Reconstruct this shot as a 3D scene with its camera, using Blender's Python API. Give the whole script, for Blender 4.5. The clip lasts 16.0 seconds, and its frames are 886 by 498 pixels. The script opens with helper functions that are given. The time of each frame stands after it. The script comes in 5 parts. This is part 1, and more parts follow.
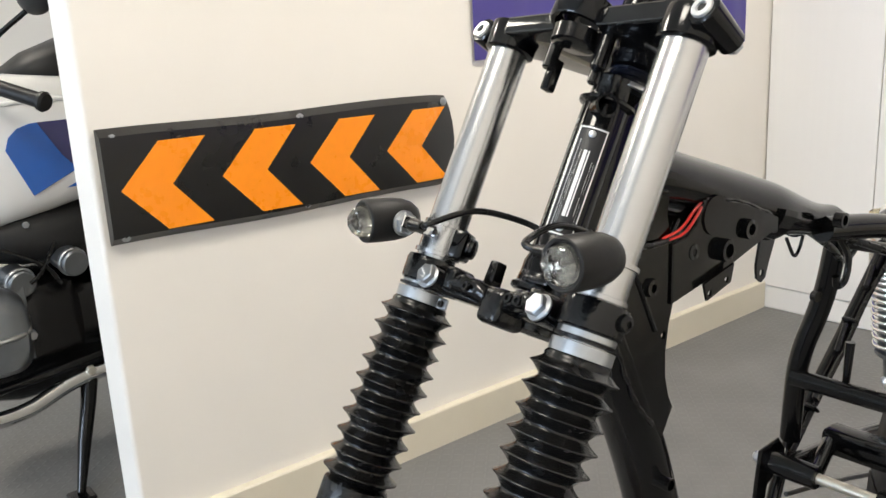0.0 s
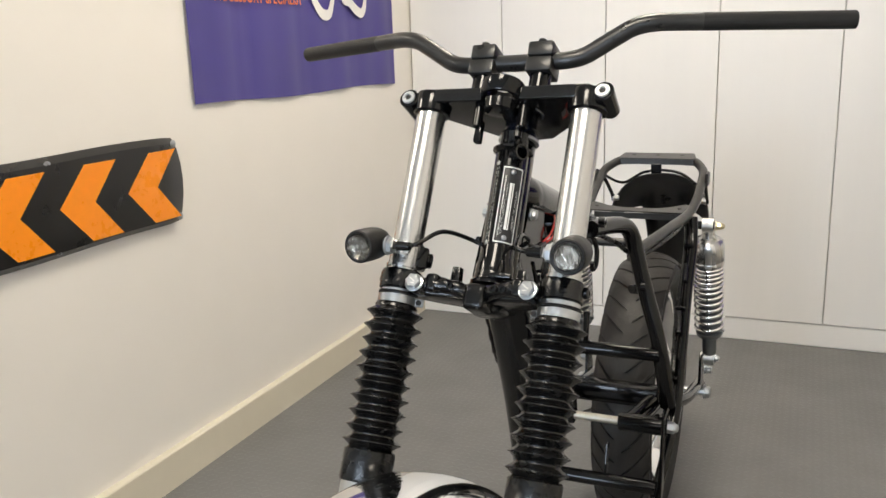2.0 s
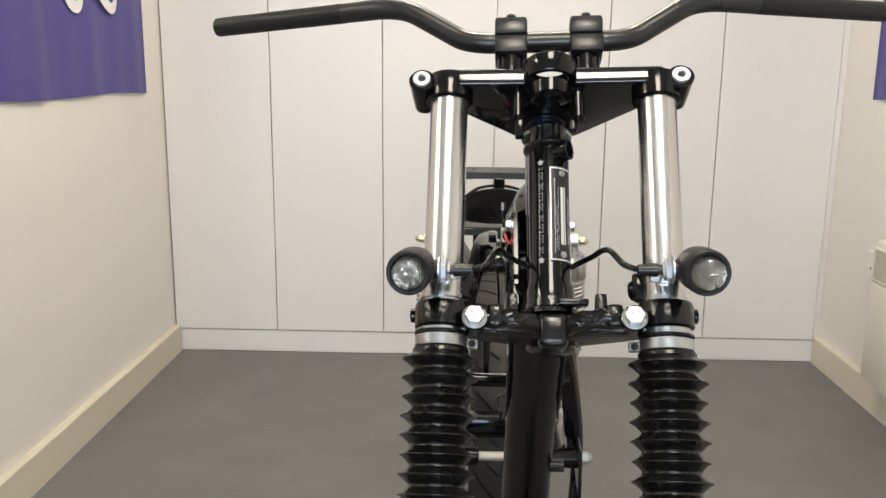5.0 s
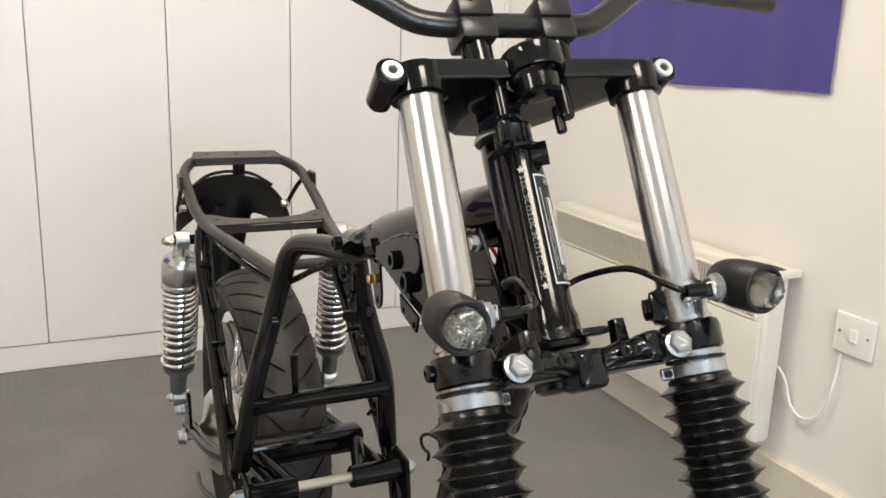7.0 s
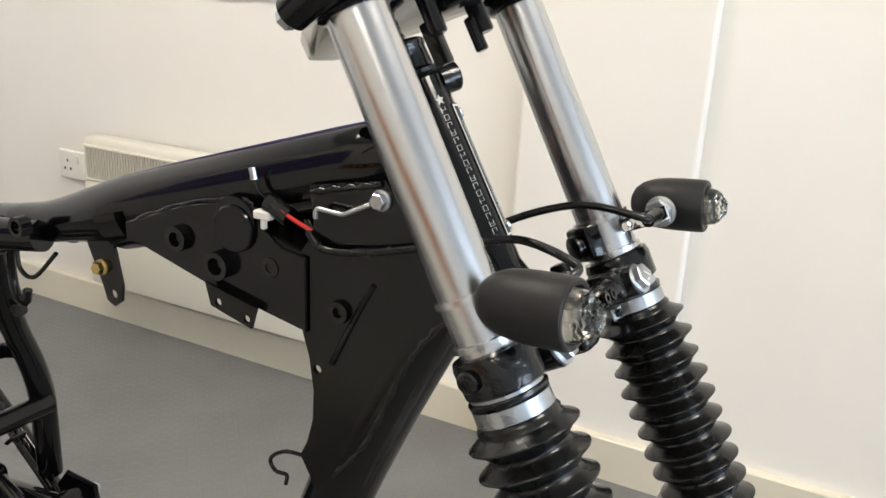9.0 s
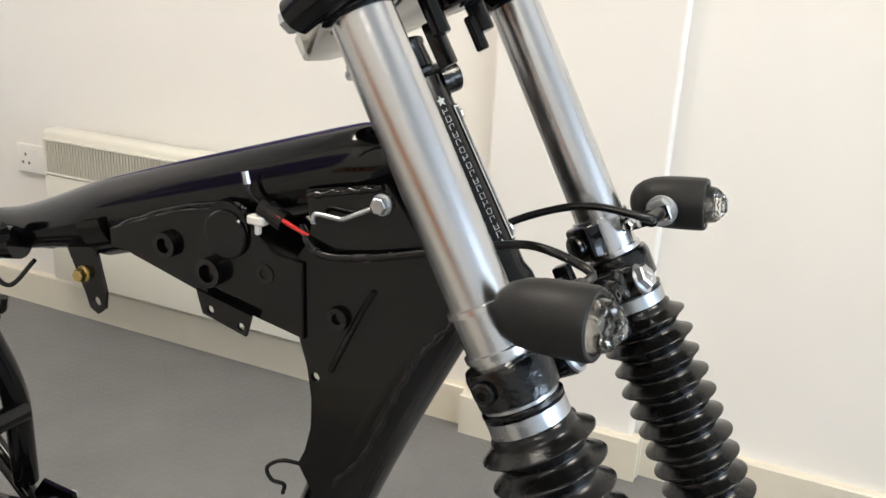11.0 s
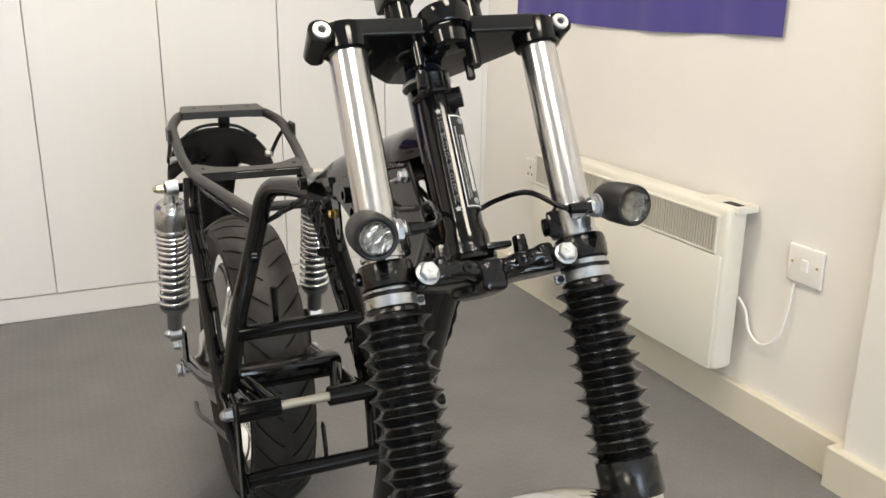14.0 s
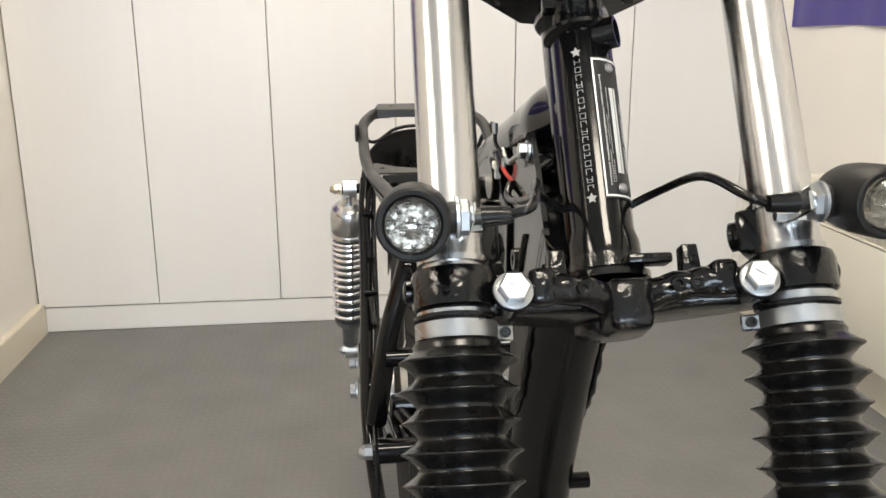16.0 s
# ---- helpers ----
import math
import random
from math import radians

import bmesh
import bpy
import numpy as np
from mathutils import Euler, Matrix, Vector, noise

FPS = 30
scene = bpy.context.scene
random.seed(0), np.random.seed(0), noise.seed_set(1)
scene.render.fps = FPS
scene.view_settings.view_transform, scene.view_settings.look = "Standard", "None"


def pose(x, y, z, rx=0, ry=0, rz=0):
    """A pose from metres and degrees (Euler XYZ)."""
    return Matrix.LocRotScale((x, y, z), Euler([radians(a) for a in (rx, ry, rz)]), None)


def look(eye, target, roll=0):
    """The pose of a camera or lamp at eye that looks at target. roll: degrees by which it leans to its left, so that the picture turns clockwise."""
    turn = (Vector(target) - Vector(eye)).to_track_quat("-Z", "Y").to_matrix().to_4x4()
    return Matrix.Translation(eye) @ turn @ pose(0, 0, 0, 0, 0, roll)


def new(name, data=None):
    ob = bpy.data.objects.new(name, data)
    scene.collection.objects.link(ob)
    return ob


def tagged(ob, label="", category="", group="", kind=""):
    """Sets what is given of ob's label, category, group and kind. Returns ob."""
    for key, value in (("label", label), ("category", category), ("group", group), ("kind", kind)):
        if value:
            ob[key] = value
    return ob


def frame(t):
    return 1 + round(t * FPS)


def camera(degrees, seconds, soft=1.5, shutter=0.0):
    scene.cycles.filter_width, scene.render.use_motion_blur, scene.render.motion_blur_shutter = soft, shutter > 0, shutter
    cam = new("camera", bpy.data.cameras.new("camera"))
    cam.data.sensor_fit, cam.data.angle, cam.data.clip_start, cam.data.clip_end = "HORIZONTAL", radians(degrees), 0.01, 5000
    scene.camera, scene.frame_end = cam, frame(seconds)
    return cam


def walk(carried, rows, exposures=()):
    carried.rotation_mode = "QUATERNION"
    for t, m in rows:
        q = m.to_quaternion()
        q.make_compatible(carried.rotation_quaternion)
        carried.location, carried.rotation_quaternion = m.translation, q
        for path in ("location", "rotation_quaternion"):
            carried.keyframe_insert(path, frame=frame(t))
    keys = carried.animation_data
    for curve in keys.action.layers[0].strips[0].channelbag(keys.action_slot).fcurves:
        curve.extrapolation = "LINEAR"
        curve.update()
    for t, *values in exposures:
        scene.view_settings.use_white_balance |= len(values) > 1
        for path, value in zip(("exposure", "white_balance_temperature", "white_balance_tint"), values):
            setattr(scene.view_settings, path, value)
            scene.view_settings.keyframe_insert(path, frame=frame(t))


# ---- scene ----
cam = camera(54.8, 16.0)
PATH = [
    (0, (0.457, -0.502, 1.028), (-1.057, 0.71, 0.538), -3.0),
    (0.5, (0.421, -0.563, 1.027), (-0.862, 0.893, 0.543), -2.6),
    (1, (0.44, -0.705, 1.046), (-0.722, 0.857, 0.59), -2.2),
    (1.5, (0.425, -0.815, 1.074), (-0.565, 0.864, 0.625), -1.9),
    (2, (0.314, -0.9, 1.087), (-0.452, 0.888, 0.623), -1.9),
    (2.5, (0.188, -0.94, 1.083), (-0.285, 0.942, 0.597), -1.9),
    (3, (0.107, -0.898, 1.054), (-0.243, 1.007, 0.556), -0.8),
    (3.5, (0.058, -0.826, 1.049), (-0.221, 1.097, 0.574), 0.0),
    (6, (-0.165, -0.714, 1.033), (0.034, 1.235, 0.633), 1.0),
    (6.5, (-0.228, -0.634, 1.042), (0.201, 1.27, 0.604), 1.6),
    (7, (-0.338, -0.563, 1.051), (0.489, 1.195, 0.577), 2.0),
    (7.5, (-0.43, -0.493, 1.051), (0.678, 1.095, 0.55), 1.4),
    (8, (-0.419, -0.418, 1.035), (0.871, 1.013, 0.498), 1.7),
    (8.5, (-0.422, -0.345, 1.021), (1.045, 0.887, 0.447), 2.3),
    (9, (-0.47, -0.237, 1.026), (1.227, 0.635, 0.425), 3.2),
    (9.5, (-0.505, -0.163, 1.023), (1.316, 0.403, 0.421), 2.8),
    (12, (-0.45, -0.346, 1.038), (1.079, 0.788, 0.423), 2.4),
    (12.5, (-0.495, -0.463, 1.044), (0.894, 0.853, 0.46), 1.8),
    (13, (-0.518, -0.575, 1.076), (0.772, 0.846, 0.511), 1.5),
    (13.5, (-0.451, -0.638, 1.07), (0.64, 0.942, 0.511), 0.6),
    (14, (-0.33, -0.709, 1.063), (0.473, 1.028, 0.482), 0.6),
    (14.5, (-0.251, -0.708, 1.048), (0.328, 1.118, 0.472), 0.4),
    (15, (-0.214, -0.652, 1.025), (0.196, 1.231, 0.49), 0.2),
    (15.5, (-0.178, -0.582, 0.997), (0.143, 1.327, 0.494), -0.2),
    (16, (-0.146, -0.511, 0.973), (0.076, 1.41, 0.462), -0.2),
]
EXPO = [(0.0, 0.38, 6280, 10), (1.0, 0.34, 6420, 10), (1.5, 0.25, 6480, 10), (2.5, 0.17, 6560, 10), (3.5, 0.15, 6560, 10), (6.0, 0.08, 6600, 10), (6.5, 0.05, 6600, 10), (7.0, 0.26, 6560, 10), (8.0, 0.3, 6330, 10), (9.0, 0.34, 6270, 10), (9.5, 0.44, 6220, 10),
        (12.0, 0.3, 6280, 10), (12.5, 0.38, 6300, 10), (13.0, 0.36, 6280, 10), (13.5, 0.76, 6350, 10), (14.0, 0.30, 6560, 10), (14.5, 0.28, 6600, 10), (15.0, 0.33, 6620, 10), (15.5, 0.26, 6620, 10), (16.0, 0.34, 6620, 10)]
walk(cam, [(t, look(eye, target, roll)) for t, eye, target, roll in PATH], EXPO)

# ---- light ----
world = bpy.data.worlds.new("world")
scene.world = world
world.use_nodes = True
wn = world.node_tree.nodes
sky = wn.new("ShaderNodeTexSky")
sky.sky_type = "NISHITA"
sky.sun_disc = False
sky.sun_elevation, sky.sun_rotation = radians(35), radians(200)
world.node_tree.links.new(sky.outputs[0], wn["Background"].inputs[0])
wn["Background"].inputs[1].default_value = 0.1


def area_lamp(name, m, sx, sy, watts, colour):
    d = bpy.data.lights.new(name, "AREA")
    d.shape, d.size, d.size_y, d.energy, d.color = "RECTANGLE", sx, sy, watts, colour
    ob = new(name, d)
    ob.matrix_world = m
    return ob


# Daylight in the shop window behind the camera, and unseen ceiling panel lamps.
area_lamp("window_daylight", look((-0.75, -6.5, 1.45), (-0.75, 0, 1.2)), 3.0, 1.95, 168, (0.70, 0.83, 1.0))
# The first panel shows in the yoke's gloss; the other two are added fill.
LAMPS = ((0.02, -0.98), (-0.1, 1.1), (-2.4, -0.6))
for lx, ly in LAMPS:
    area_lamp("panel_lamp_light", pose(lx, ly, 2.565), 0.56, 0.56, 23, (1.0, 0.905, 0.755))

# ---- materials ----
def mat(name, colour, rough=0.5, metal=0.0, spread=0.06, scale=30.0, bump=0.0, bump_scale=200.0, coat=0.0, rough_spread=0.08,
        stretch=(1, 1, 1), detail=4.0, spec=0.5):
    """A surface with colour and gloss varied at two scales, and fine relief."""
    m = bpy.data.materials.new(name)
    m.use_nodes = True
    nt = m.node_tree
    n, l = nt.nodes, nt.links
    b = n["Principled BSDF"]
    tc = n.new("ShaderNodeTexCoord")
    mp = n.new("ShaderNodeMapping")
    mp.inputs["Scale"].default_value = stretch
    l.new(tc.outputs["Object"], mp.inputs[0])
    big, small = n.new("ShaderNodeTexNoise"), n.new("ShaderNodeTexNoise")
    for tex, s in ((big, scale * 0.12), (small, scale)):
        tex.inputs["Scale"].default_value, tex.inputs["Detail"].default_value = s, detail
        l.new(mp.outputs[0], tex.inputs["Vector"])
    mix = n.new("ShaderNodeMath")
    mix.operation = "ADD"
    l.new(big.outputs["Fac"], mix.inputs[0])
    l.new(small.outputs["Fac"], mix.inputs[1])
    ramp = n.new("ShaderNodeMapRange")
    ramp.inputs["From Min"].default_value, ramp.inputs["From Max"].default_value = 0.6, 1.4
    ramp.inputs["To Min"].default_value, ramp.inputs["To Max"].default_value = 1 - spread, 1 + spread
    l.new(mix.outputs[0], ramp.inputs[0])
    col = n.new("ShaderNodeVectorMath")
    col.operation = "SCALE"
    col.inputs[0].default_value = colour
    l.new(ramp.outputs[0], col.inputs["Scale"])
    l.new(col.outputs[0], b.inputs["Base Color"])
    rr = n.new("ShaderNodeMapRange")
    rr.inputs["From Min"].default_value, rr.inputs["From Max"].default_value = 0.6, 1.4
    rr.inputs["To Min"].default_value, rr.inputs["To Max"].default_value = max(0.02, rough - rough_spread), rough + rough_spread
    l.new(mix.outputs[0], rr.inputs[0])
    l.new(rr.outputs[0], b.inputs["Roughness"])
    b.inputs["Metallic"].default_value = metal
    b.inputs["Specular IOR Level"].default_value = spec
    b.inputs["Coat Weight"].default_value = coat
    b.inputs["Coat Roughness"].default_value = 0.06
    if bump:
        fine = n.new("ShaderNodeTexNoise")
        fine.inputs["Scale"].default_value, fine.inputs["Detail"].default_value = bump_scale, 3
        l.new(mp.outputs[0], fine.inputs["Vector"])
        bp = n.new("ShaderNodeBump")
        bp.inputs["Strength"].default_value, bp.inputs["Distance"].default_value = bump, 0.002
        l.new(fine.outputs["Fac"], bp.inputs["Height"])
        l.new(bp.outputs[0], b.inputs["Normal"])
    return m


def floor_mat():
    """Grey studded rubber sheet: small raised lozenges in alternating directions, with scuffs."""
    m = mat("rubber_floor", (0.170, 0.168, 0.164), 0.50, spread=0.16, scale=5.0, rough_spread=0.1, spec=0.2)
    n, l = m.node_tree.nodes, m.node_tree.links
    b = n["Principled BSDF"]
    tc = n.new("ShaderNodeTexCoord")
    hs = []
    for turn, off in ((45, 0.0), (-45, 0.5)):
        mp = n.new("ShaderNodeMapping")
        mp.inputs["Rotation"].default_value = (0, 0, radians(turn))
        mp.inputs["Location"].default_value = (off, off, 0)
        mp.inputs["Scale"].default_value = (34, 34, 1)
        l.new(tc.outputs["Object"], mp.inputs[0])
        sep = n.new("ShaderNodeSeparateXYZ")
        l.new(mp.outputs[0], sep.inputs[0])
        ds = []
        for axis, wide in ((0, 0.40), (1, 0.13)):
            fr = n.new("ShaderNodeMath")
            fr.operation = "FRACT"
            l.new(sep.outputs[axis], fr.inputs[0])
            sb = n.new("ShaderNodeMath")
            sb.operation = "SUBTRACT"
            sb.inputs[1].default_value = 0.5
            l.new(fr.outputs[0], sb.inputs[0])
            dv = n.new("ShaderNodeMath")
            dv.operation = "DIVIDE"
            dv.inputs[1].default_value = wide
            l.new(sb.outputs[0], dv.inputs[0])
            sq = n.new("ShaderNodeMath")
            sq.operation = "MULTIPLY"
            l.new(dv.outputs[0], sq.inputs[0])
            l.new(dv.outputs[0], sq.inputs[1])
            ds.append(sq)
        ad = n.new("ShaderNodeMath")
        ad.operation = "ADD"
        l.new(ds[0].outputs[0], ad.inputs[0])
        l.new(ds[1].outputs[0], ad.inputs[1])
        mr = n.new("ShaderNodeMapRange")
        mr.inputs["From Min"].default_value, mr.inputs["From Max"].default_value = 1.0, 0.4
        l.new(ad.outputs[0], mr.inputs[0])
        hs.append(mr)
    mx = n.new("ShaderNodeMath")
    mx.operation = "MAXIMUM"
    l.new(hs[0].outputs[0], mx.inputs[0])
    l.new(hs[1].outputs[0], mx.inputs[1])
    bp = n.new("ShaderNodeBump")
    bp.inputs["Strength"].default_value, bp.inputs["Distance"].default_value = 0.28, 0.002
    l.new(mx.outputs[0], bp.inputs["Height"])
    l.new(bp.outputs[0], b.inputs["Normal"])
    gl = n.new("ShaderNodeMapRange")
    gl.inputs["To Min"].default_value, gl.inputs["To Max"].default_value = 0.53, 0.45
    l.new(mx.outputs[0], gl.inputs[0])
    l.new(gl.outputs[0], b.inputs["Roughness"])
    return m


M = dict(
    wall=mat("cream_wall_paint", (0.80, 0.765, 0.71), 0.55, spread=0.02, scale=6, bump=0.12, bump_scale=60),
    ceiling=mat("ceiling_paint", (0.84, 0.83, 0.80), 0.7, spread=0.02, scale=6),
    door=mat("laminate_white", (0.72, 0.69, 0.645), 0.42, spread=0.015, scale=40, stretch=(1, 1, 0.04), bump=0.12, bump_scale=90),
    skirt=mat("skirting_gloss_paint", (0.68, 0.625, 0.505), 0.35, spread=0.03, scale=20),
    floor=floor_mat(),
    black=mat("black_gloss_enamel", (0.003, 0.003, 0.0032), 0.12, spread=0.2, scale=40, coat=0.08, bump=0.05, bump_scale=60, spec=0.28),
    gloss=mat("black_polished_enamel", (0.003, 0.003, 0.0032), 0.08, spread=0.2, scale=40, coat=0.25, bump=0.03, bump_scale=60, spec=0.55, rough_spread=0.03),
    cast=mat("black_cast_enamel", (0.003, 0.003, 0.0032), 0.17, spread=0.25, scale=60, coat=0.15, bump=0.40, bump_scale=200, spec=0.36),
    satin=mat("black_satin_coat", (0.013, 0.0125, 0.012), 0.33, spread=0.2, scale=80, bump=0.08, bump_scale=500),
    rail=mat("worn_black_satin", (0.020, 0.019, 0.018), 0.34, spread=0.3, scale=60, bump=0.08, bump_scale=300),
    rubber=mat("black_rubber", (0.0040, 0.0040, 0.0040), 0.26, spread=0.3, scale=60, bump=0.03, bump_scale=300, spec=0.38),
    tyre=mat("tyre_rubber", (0.006, 0.0058, 0.0055), 0.6, spread=0.25, scale=50, bump=0.25, bump_scale=300),
    # Tread blocks are lighter and browner than the tyre in the grooves.
    tread=mat("lighter_tyre_tread", (0.016, 0.0145, 0.0132), 0.55, spread=0.3, scale=40, bump=0.2, bump_scale=250),
    matte=mat("black_matte_plastic", (0.012, 0.0117, 0.0113), 0.46, spread=0.2, scale=70, bump=0.06, bump_scale=600, spec=0.28),
    steel=mat("polished_steel_tube", (0.555, 0.555, 0.555), 0.255, 1.0, spread=0.03, scale=60, stretch=(1, 1, 0.02), rough_spread=0.05, bump=0.03, bump_scale=300),
    chrome=mat("chrome_plate", (0.86, 0.86, 0.85), 0.06, 1.0, spread=0.02, scale=50, rough_spread=0.03),
    zinc=mat("zinc_plated_steel", (0.46, 0.48, 0.50), 0.33, 1.0, spread=0.1, scale=90, rough_spread=0.1),
    alloy=mat("cast_aluminium", (0.62, 0.61, 0.59), 0.34, 1.0, spread=0.1, scale=50, bump=0.08, bump_scale=200),
    bare=mat("bare_pivot_shaft", (0.60, 0.57, 0.49), 0.38, 0.8, spread=0.1, scale=40),
    pale_brass=mat("pale_passivated_nut", (0.66, 0.58, 0.40), 0.3, 1.0, spread=0.1, scale=80),
    # Paler than the other bolts: the window's reflection is put into the colour.
    bright=mat("window_lit_bolt_face", (0.88, 0.89, 0.90), 0.32, 0.85, spread=0.05, scale=90),
    brass=mat("yellow_passivated_nut", (0.60, 0.44, 0.16), 0.32, 1.0, spread=0.1, scale=80),
    purple=mat("purple_vinyl_banner", (0.058, 0.045, 0.235), 0.42, spread=0.08, scale=4, bump=0.1, bump_scale=30),
    banner_orange=mat("orange_banner_print", (0.82, 0.20, 0.07), 0.45, spread=0.05),
    white_print=mat("white_banner_print", (0.82, 0.80, 0.78), 0.45, spread=0.03),
    orange=mat("orange_reflective_sheet", (0.95, 0.285, 0.008), 0.3, spread=0.05, scale=60, bump=0.05, bump_scale=900),
    guard=mat("black_rubber_guard", (0.009, 0.0088, 0.0085), 0.32, spread=0.3, scale=14, bump=0.08, bump_scale=200),
    heater=mat("heater_white_enamel", (0.70, 0.67, 0.575), 0.36, spread=0.02, scale=15),
    grille=mat("heater_grille_steel", (0.50, 0.46, 0.38), 0.4, spread=0.1, scale=40),
    cap=mat("blue_black_cap", (0.006, 0.008, 0.016), 0.25, spread=0.2, scale=40),
    # Shade inside holes and slots, painted as flat dark pieces.
    dark=mat("dark_recess_shade", (0.02, 0.018, 0.016), 0.7, spread=0.1),
    plastic=mat("white_plastic", (0.80, 0.77, 0.72), 0.32, spread=0.02),
    red=mat("red_wire_sheath", (0.55, 0.02, 0.015), 0.4, spread=0.1),
    plate=mat("black_anodised_plate", (0.008, 0.008, 0.009), 0.42, spread=0.1),
    print=mat("silver_print", (0.72, 0.72, 0.70), 0.35, 0.3, spread=0.05),
    stamp=mat("stamped_letters", (0.36, 0.36, 0.345), 0.45, 0.3, spread=0.2),
    white_tank=mat("white_tank_paint", (0.78, 0.77, 0.75), 0.2, spread=0.02, coat=0.6),
    blue=mat("blue_tank_paint", (0.018, 0.105, 0.42), 0.2, spread=0.05, coat=0.6),
    navy=mat("navy_tank_paint", (0.03, 0.03, 0.11), 0.2, spread=0.05, coat=0.6),
    engine=mat("engine_grey_alloy", (0.20, 0.21, 0.22), 0.35, 0.9, spread=0.15, scale=30),
    reflector=mat("lens_reflector", (0.24, 0.23, 0.21), 0.15, 1.0, spread=0.5, scale=300),
    lamp=mat("lamp_housing_white", (0.8, 0.8, 0.78), 0.4, spread=0.02),
)


def glass(name, colour=(1, 1, 1), rough=0.02):
    m = bpy.data.materials.new(name)
    m.use_nodes = True
    b = m.node_tree.nodes["Principled BSDF"]
    b.inputs["Base Color"].default_value = (*colour, 1)
    b.inputs["Roughness"].default_value, b.inputs["IOR"].default_value = rough, 1.45
    b.inputs["Transmission Weight"].default_value = 1.0
    return m


def glow(name, colour, strength):
    m = bpy.data.materials.new(name)
    m.use_nodes = True
    b = m.node_tree.nodes["Principled BSDF"]
    b.inputs["Emission Color"].default_value, b.inputs["Emission Strength"].default_value = (*colour, 1), strength
    return m


M["lens"] = glass("clear_lens", (0.96, 0.95, 0.92), 0.05)
M["pane"] = glass("window_pane", (0.97, 0.99, 1.0), 0.0)
M["tube_glow"] = glow("panel_lamp_diffuser", (1.0, 0.93, 0.82), 5.0)
M["daylight"] = glow("bright_street", (0.86, 0.92, 1.0), 1.6)


# ---- helpers for meshes ----
def part(name, bm, material, parent=None, label="", m=None, smooth=None):
    """Links a bmesh as one mesh object under a thing or part."""
    bmesh.ops.recalc_face_normals(bm, faces=bm.faces)
    me = bpy.data.meshes.new(name)
    if smooth is not None:
        for fc in bm.faces:
            fc.smooth = True
        lim = radians(smooth)
        for e in bm.edges:
            e.smooth = len(e.link_faces) == 2 and e.calc_face_angle(0) < lim
    bm.to_mesh(me)
    bm.free()
    me.materials.append(M[material] if isinstance(material, str) else material)
    ob = new(name, me)
    if m is not None:
        ob.matrix_basis = m
    if parent is not None:
        ob.parent = parent
    if label:
        ob["label"] = label
    return ob


def thing(name, label, category, m=None, group="", kind=""):
    ob = new(name)
    ob.empty_display_size = 0.05
    if m is not None:
        ob.matrix_basis = m
    return tagged(ob, label, category, group, kind)


def xf(bm, verts, m):
    bmesh.ops.transform(bm, matrix=m, verts=verts)


def box(bm, x0, x1, y0, y1, z0, z1, bev=0.0, seg=1, m=None):
    r = bmesh.ops.create_cube(bm, size=1.0, matrix=Matrix.Translation(((x0 + x1) / 2, (y0 + y1) / 2, (z0 + z1) / 2)) @ Matrix.Diagonal((x1 - x0, y1 - y0, z1 - z0, 1)))
    vs = r["verts"]
    if bev:
        es = list({e for v in vs for e in v.link_edges})
        out = bmesh.ops.bevel(bm, geom=es, offset=bev, segments=seg, profile=0.5, affect="EDGES")
        vs = list({v for fc in out["faces"] for v in fc.verts} | {v for v in vs if v.is_valid})
    if m is not None:
        seen, todo = set(vs), list(vs)
        while todo:
            v = todo.pop()
            for e in v.link_edges:
                w = e.other_vert(v)
                if w not in seen:
                    seen.add(w)
                    todo.append(w)
        xf(bm, list(seen), m)
    return bm


def lathe(bm, profile, n=24, m=None, closed=False):
    """Turns (radius, height) pairs round z."""
    rings = []
    for r, h in profile:
        rings.append([bm.verts.new((r * math.cos(2 * math.pi * k / n), r * math.sin(2 * math.pi * k / n), h)) for k in range(n)])
    pairs = list(zip(rings, rings[1:])) + ([(rings[-1], rings[0])] if closed else [])
    for a, b in pairs:
        for k in range(n):
            bm.faces.new((a[k], a[(k + 1) % n], b[(k + 1) % n], b[k]))
    if not closed:
        for ring, r in ((rings[0], profile[0][0]), (rings[-1], profile[-1][0])):
            if r > 1e-6:
                bm.faces.new(ring)
    vs = [v for ring in rings for v in ring]
    if m is not None:
        xf(bm, vs, m)
    return bm


def along(a, b):
    """The pose at a whose z axis points to b."""
    a, b = Vector(a), Vector(b)
    return Matrix.Translation(a) @ (b - a).to_track_quat("Z", "Y").to_matrix().to_4x4()


def rod(bm, a, b, r, n=16, r2=None, bev=0.0):
    h = (Vector(b) - Vector(a)).length
    r2 = r if r2 is None else r2
    prof = [(r, 0), (r2, h)] if not bev else [(r - bev, 0), (r, bev), (r2, h - bev), (r2 - bev, h)]
    return lathe(bm, prof, n, along(a, b))


def pipe(bm, a, b, r, thick, n=20):
    h = (Vector(b) - Vector(a)).length
    return lathe(bm, [(r, 0), (r, h), (r - thick, h), (r - thick, 0)], n, along(a, b), closed=True)


def smooth_path(pts, per=6):
    p = [Vector(q) for q in pts]
    p = [2 * p[0] - p[1]] + p + [2 * p[-1] - p[-2]]
    out = []
    for k in range(1, len(p) - 2):
        for s in range(per):
            t = s / per
            a, b, c, d = p[k - 1], p[k], p[k + 1], p[k + 2]
            out.append(0.5 * (2 * b + (c - a) * t + (2 * a - 5 * b + 4 * c - d) * t * t + (3 * b - a - 3 * c + d) * t**3))
    return out + [p[-2]]


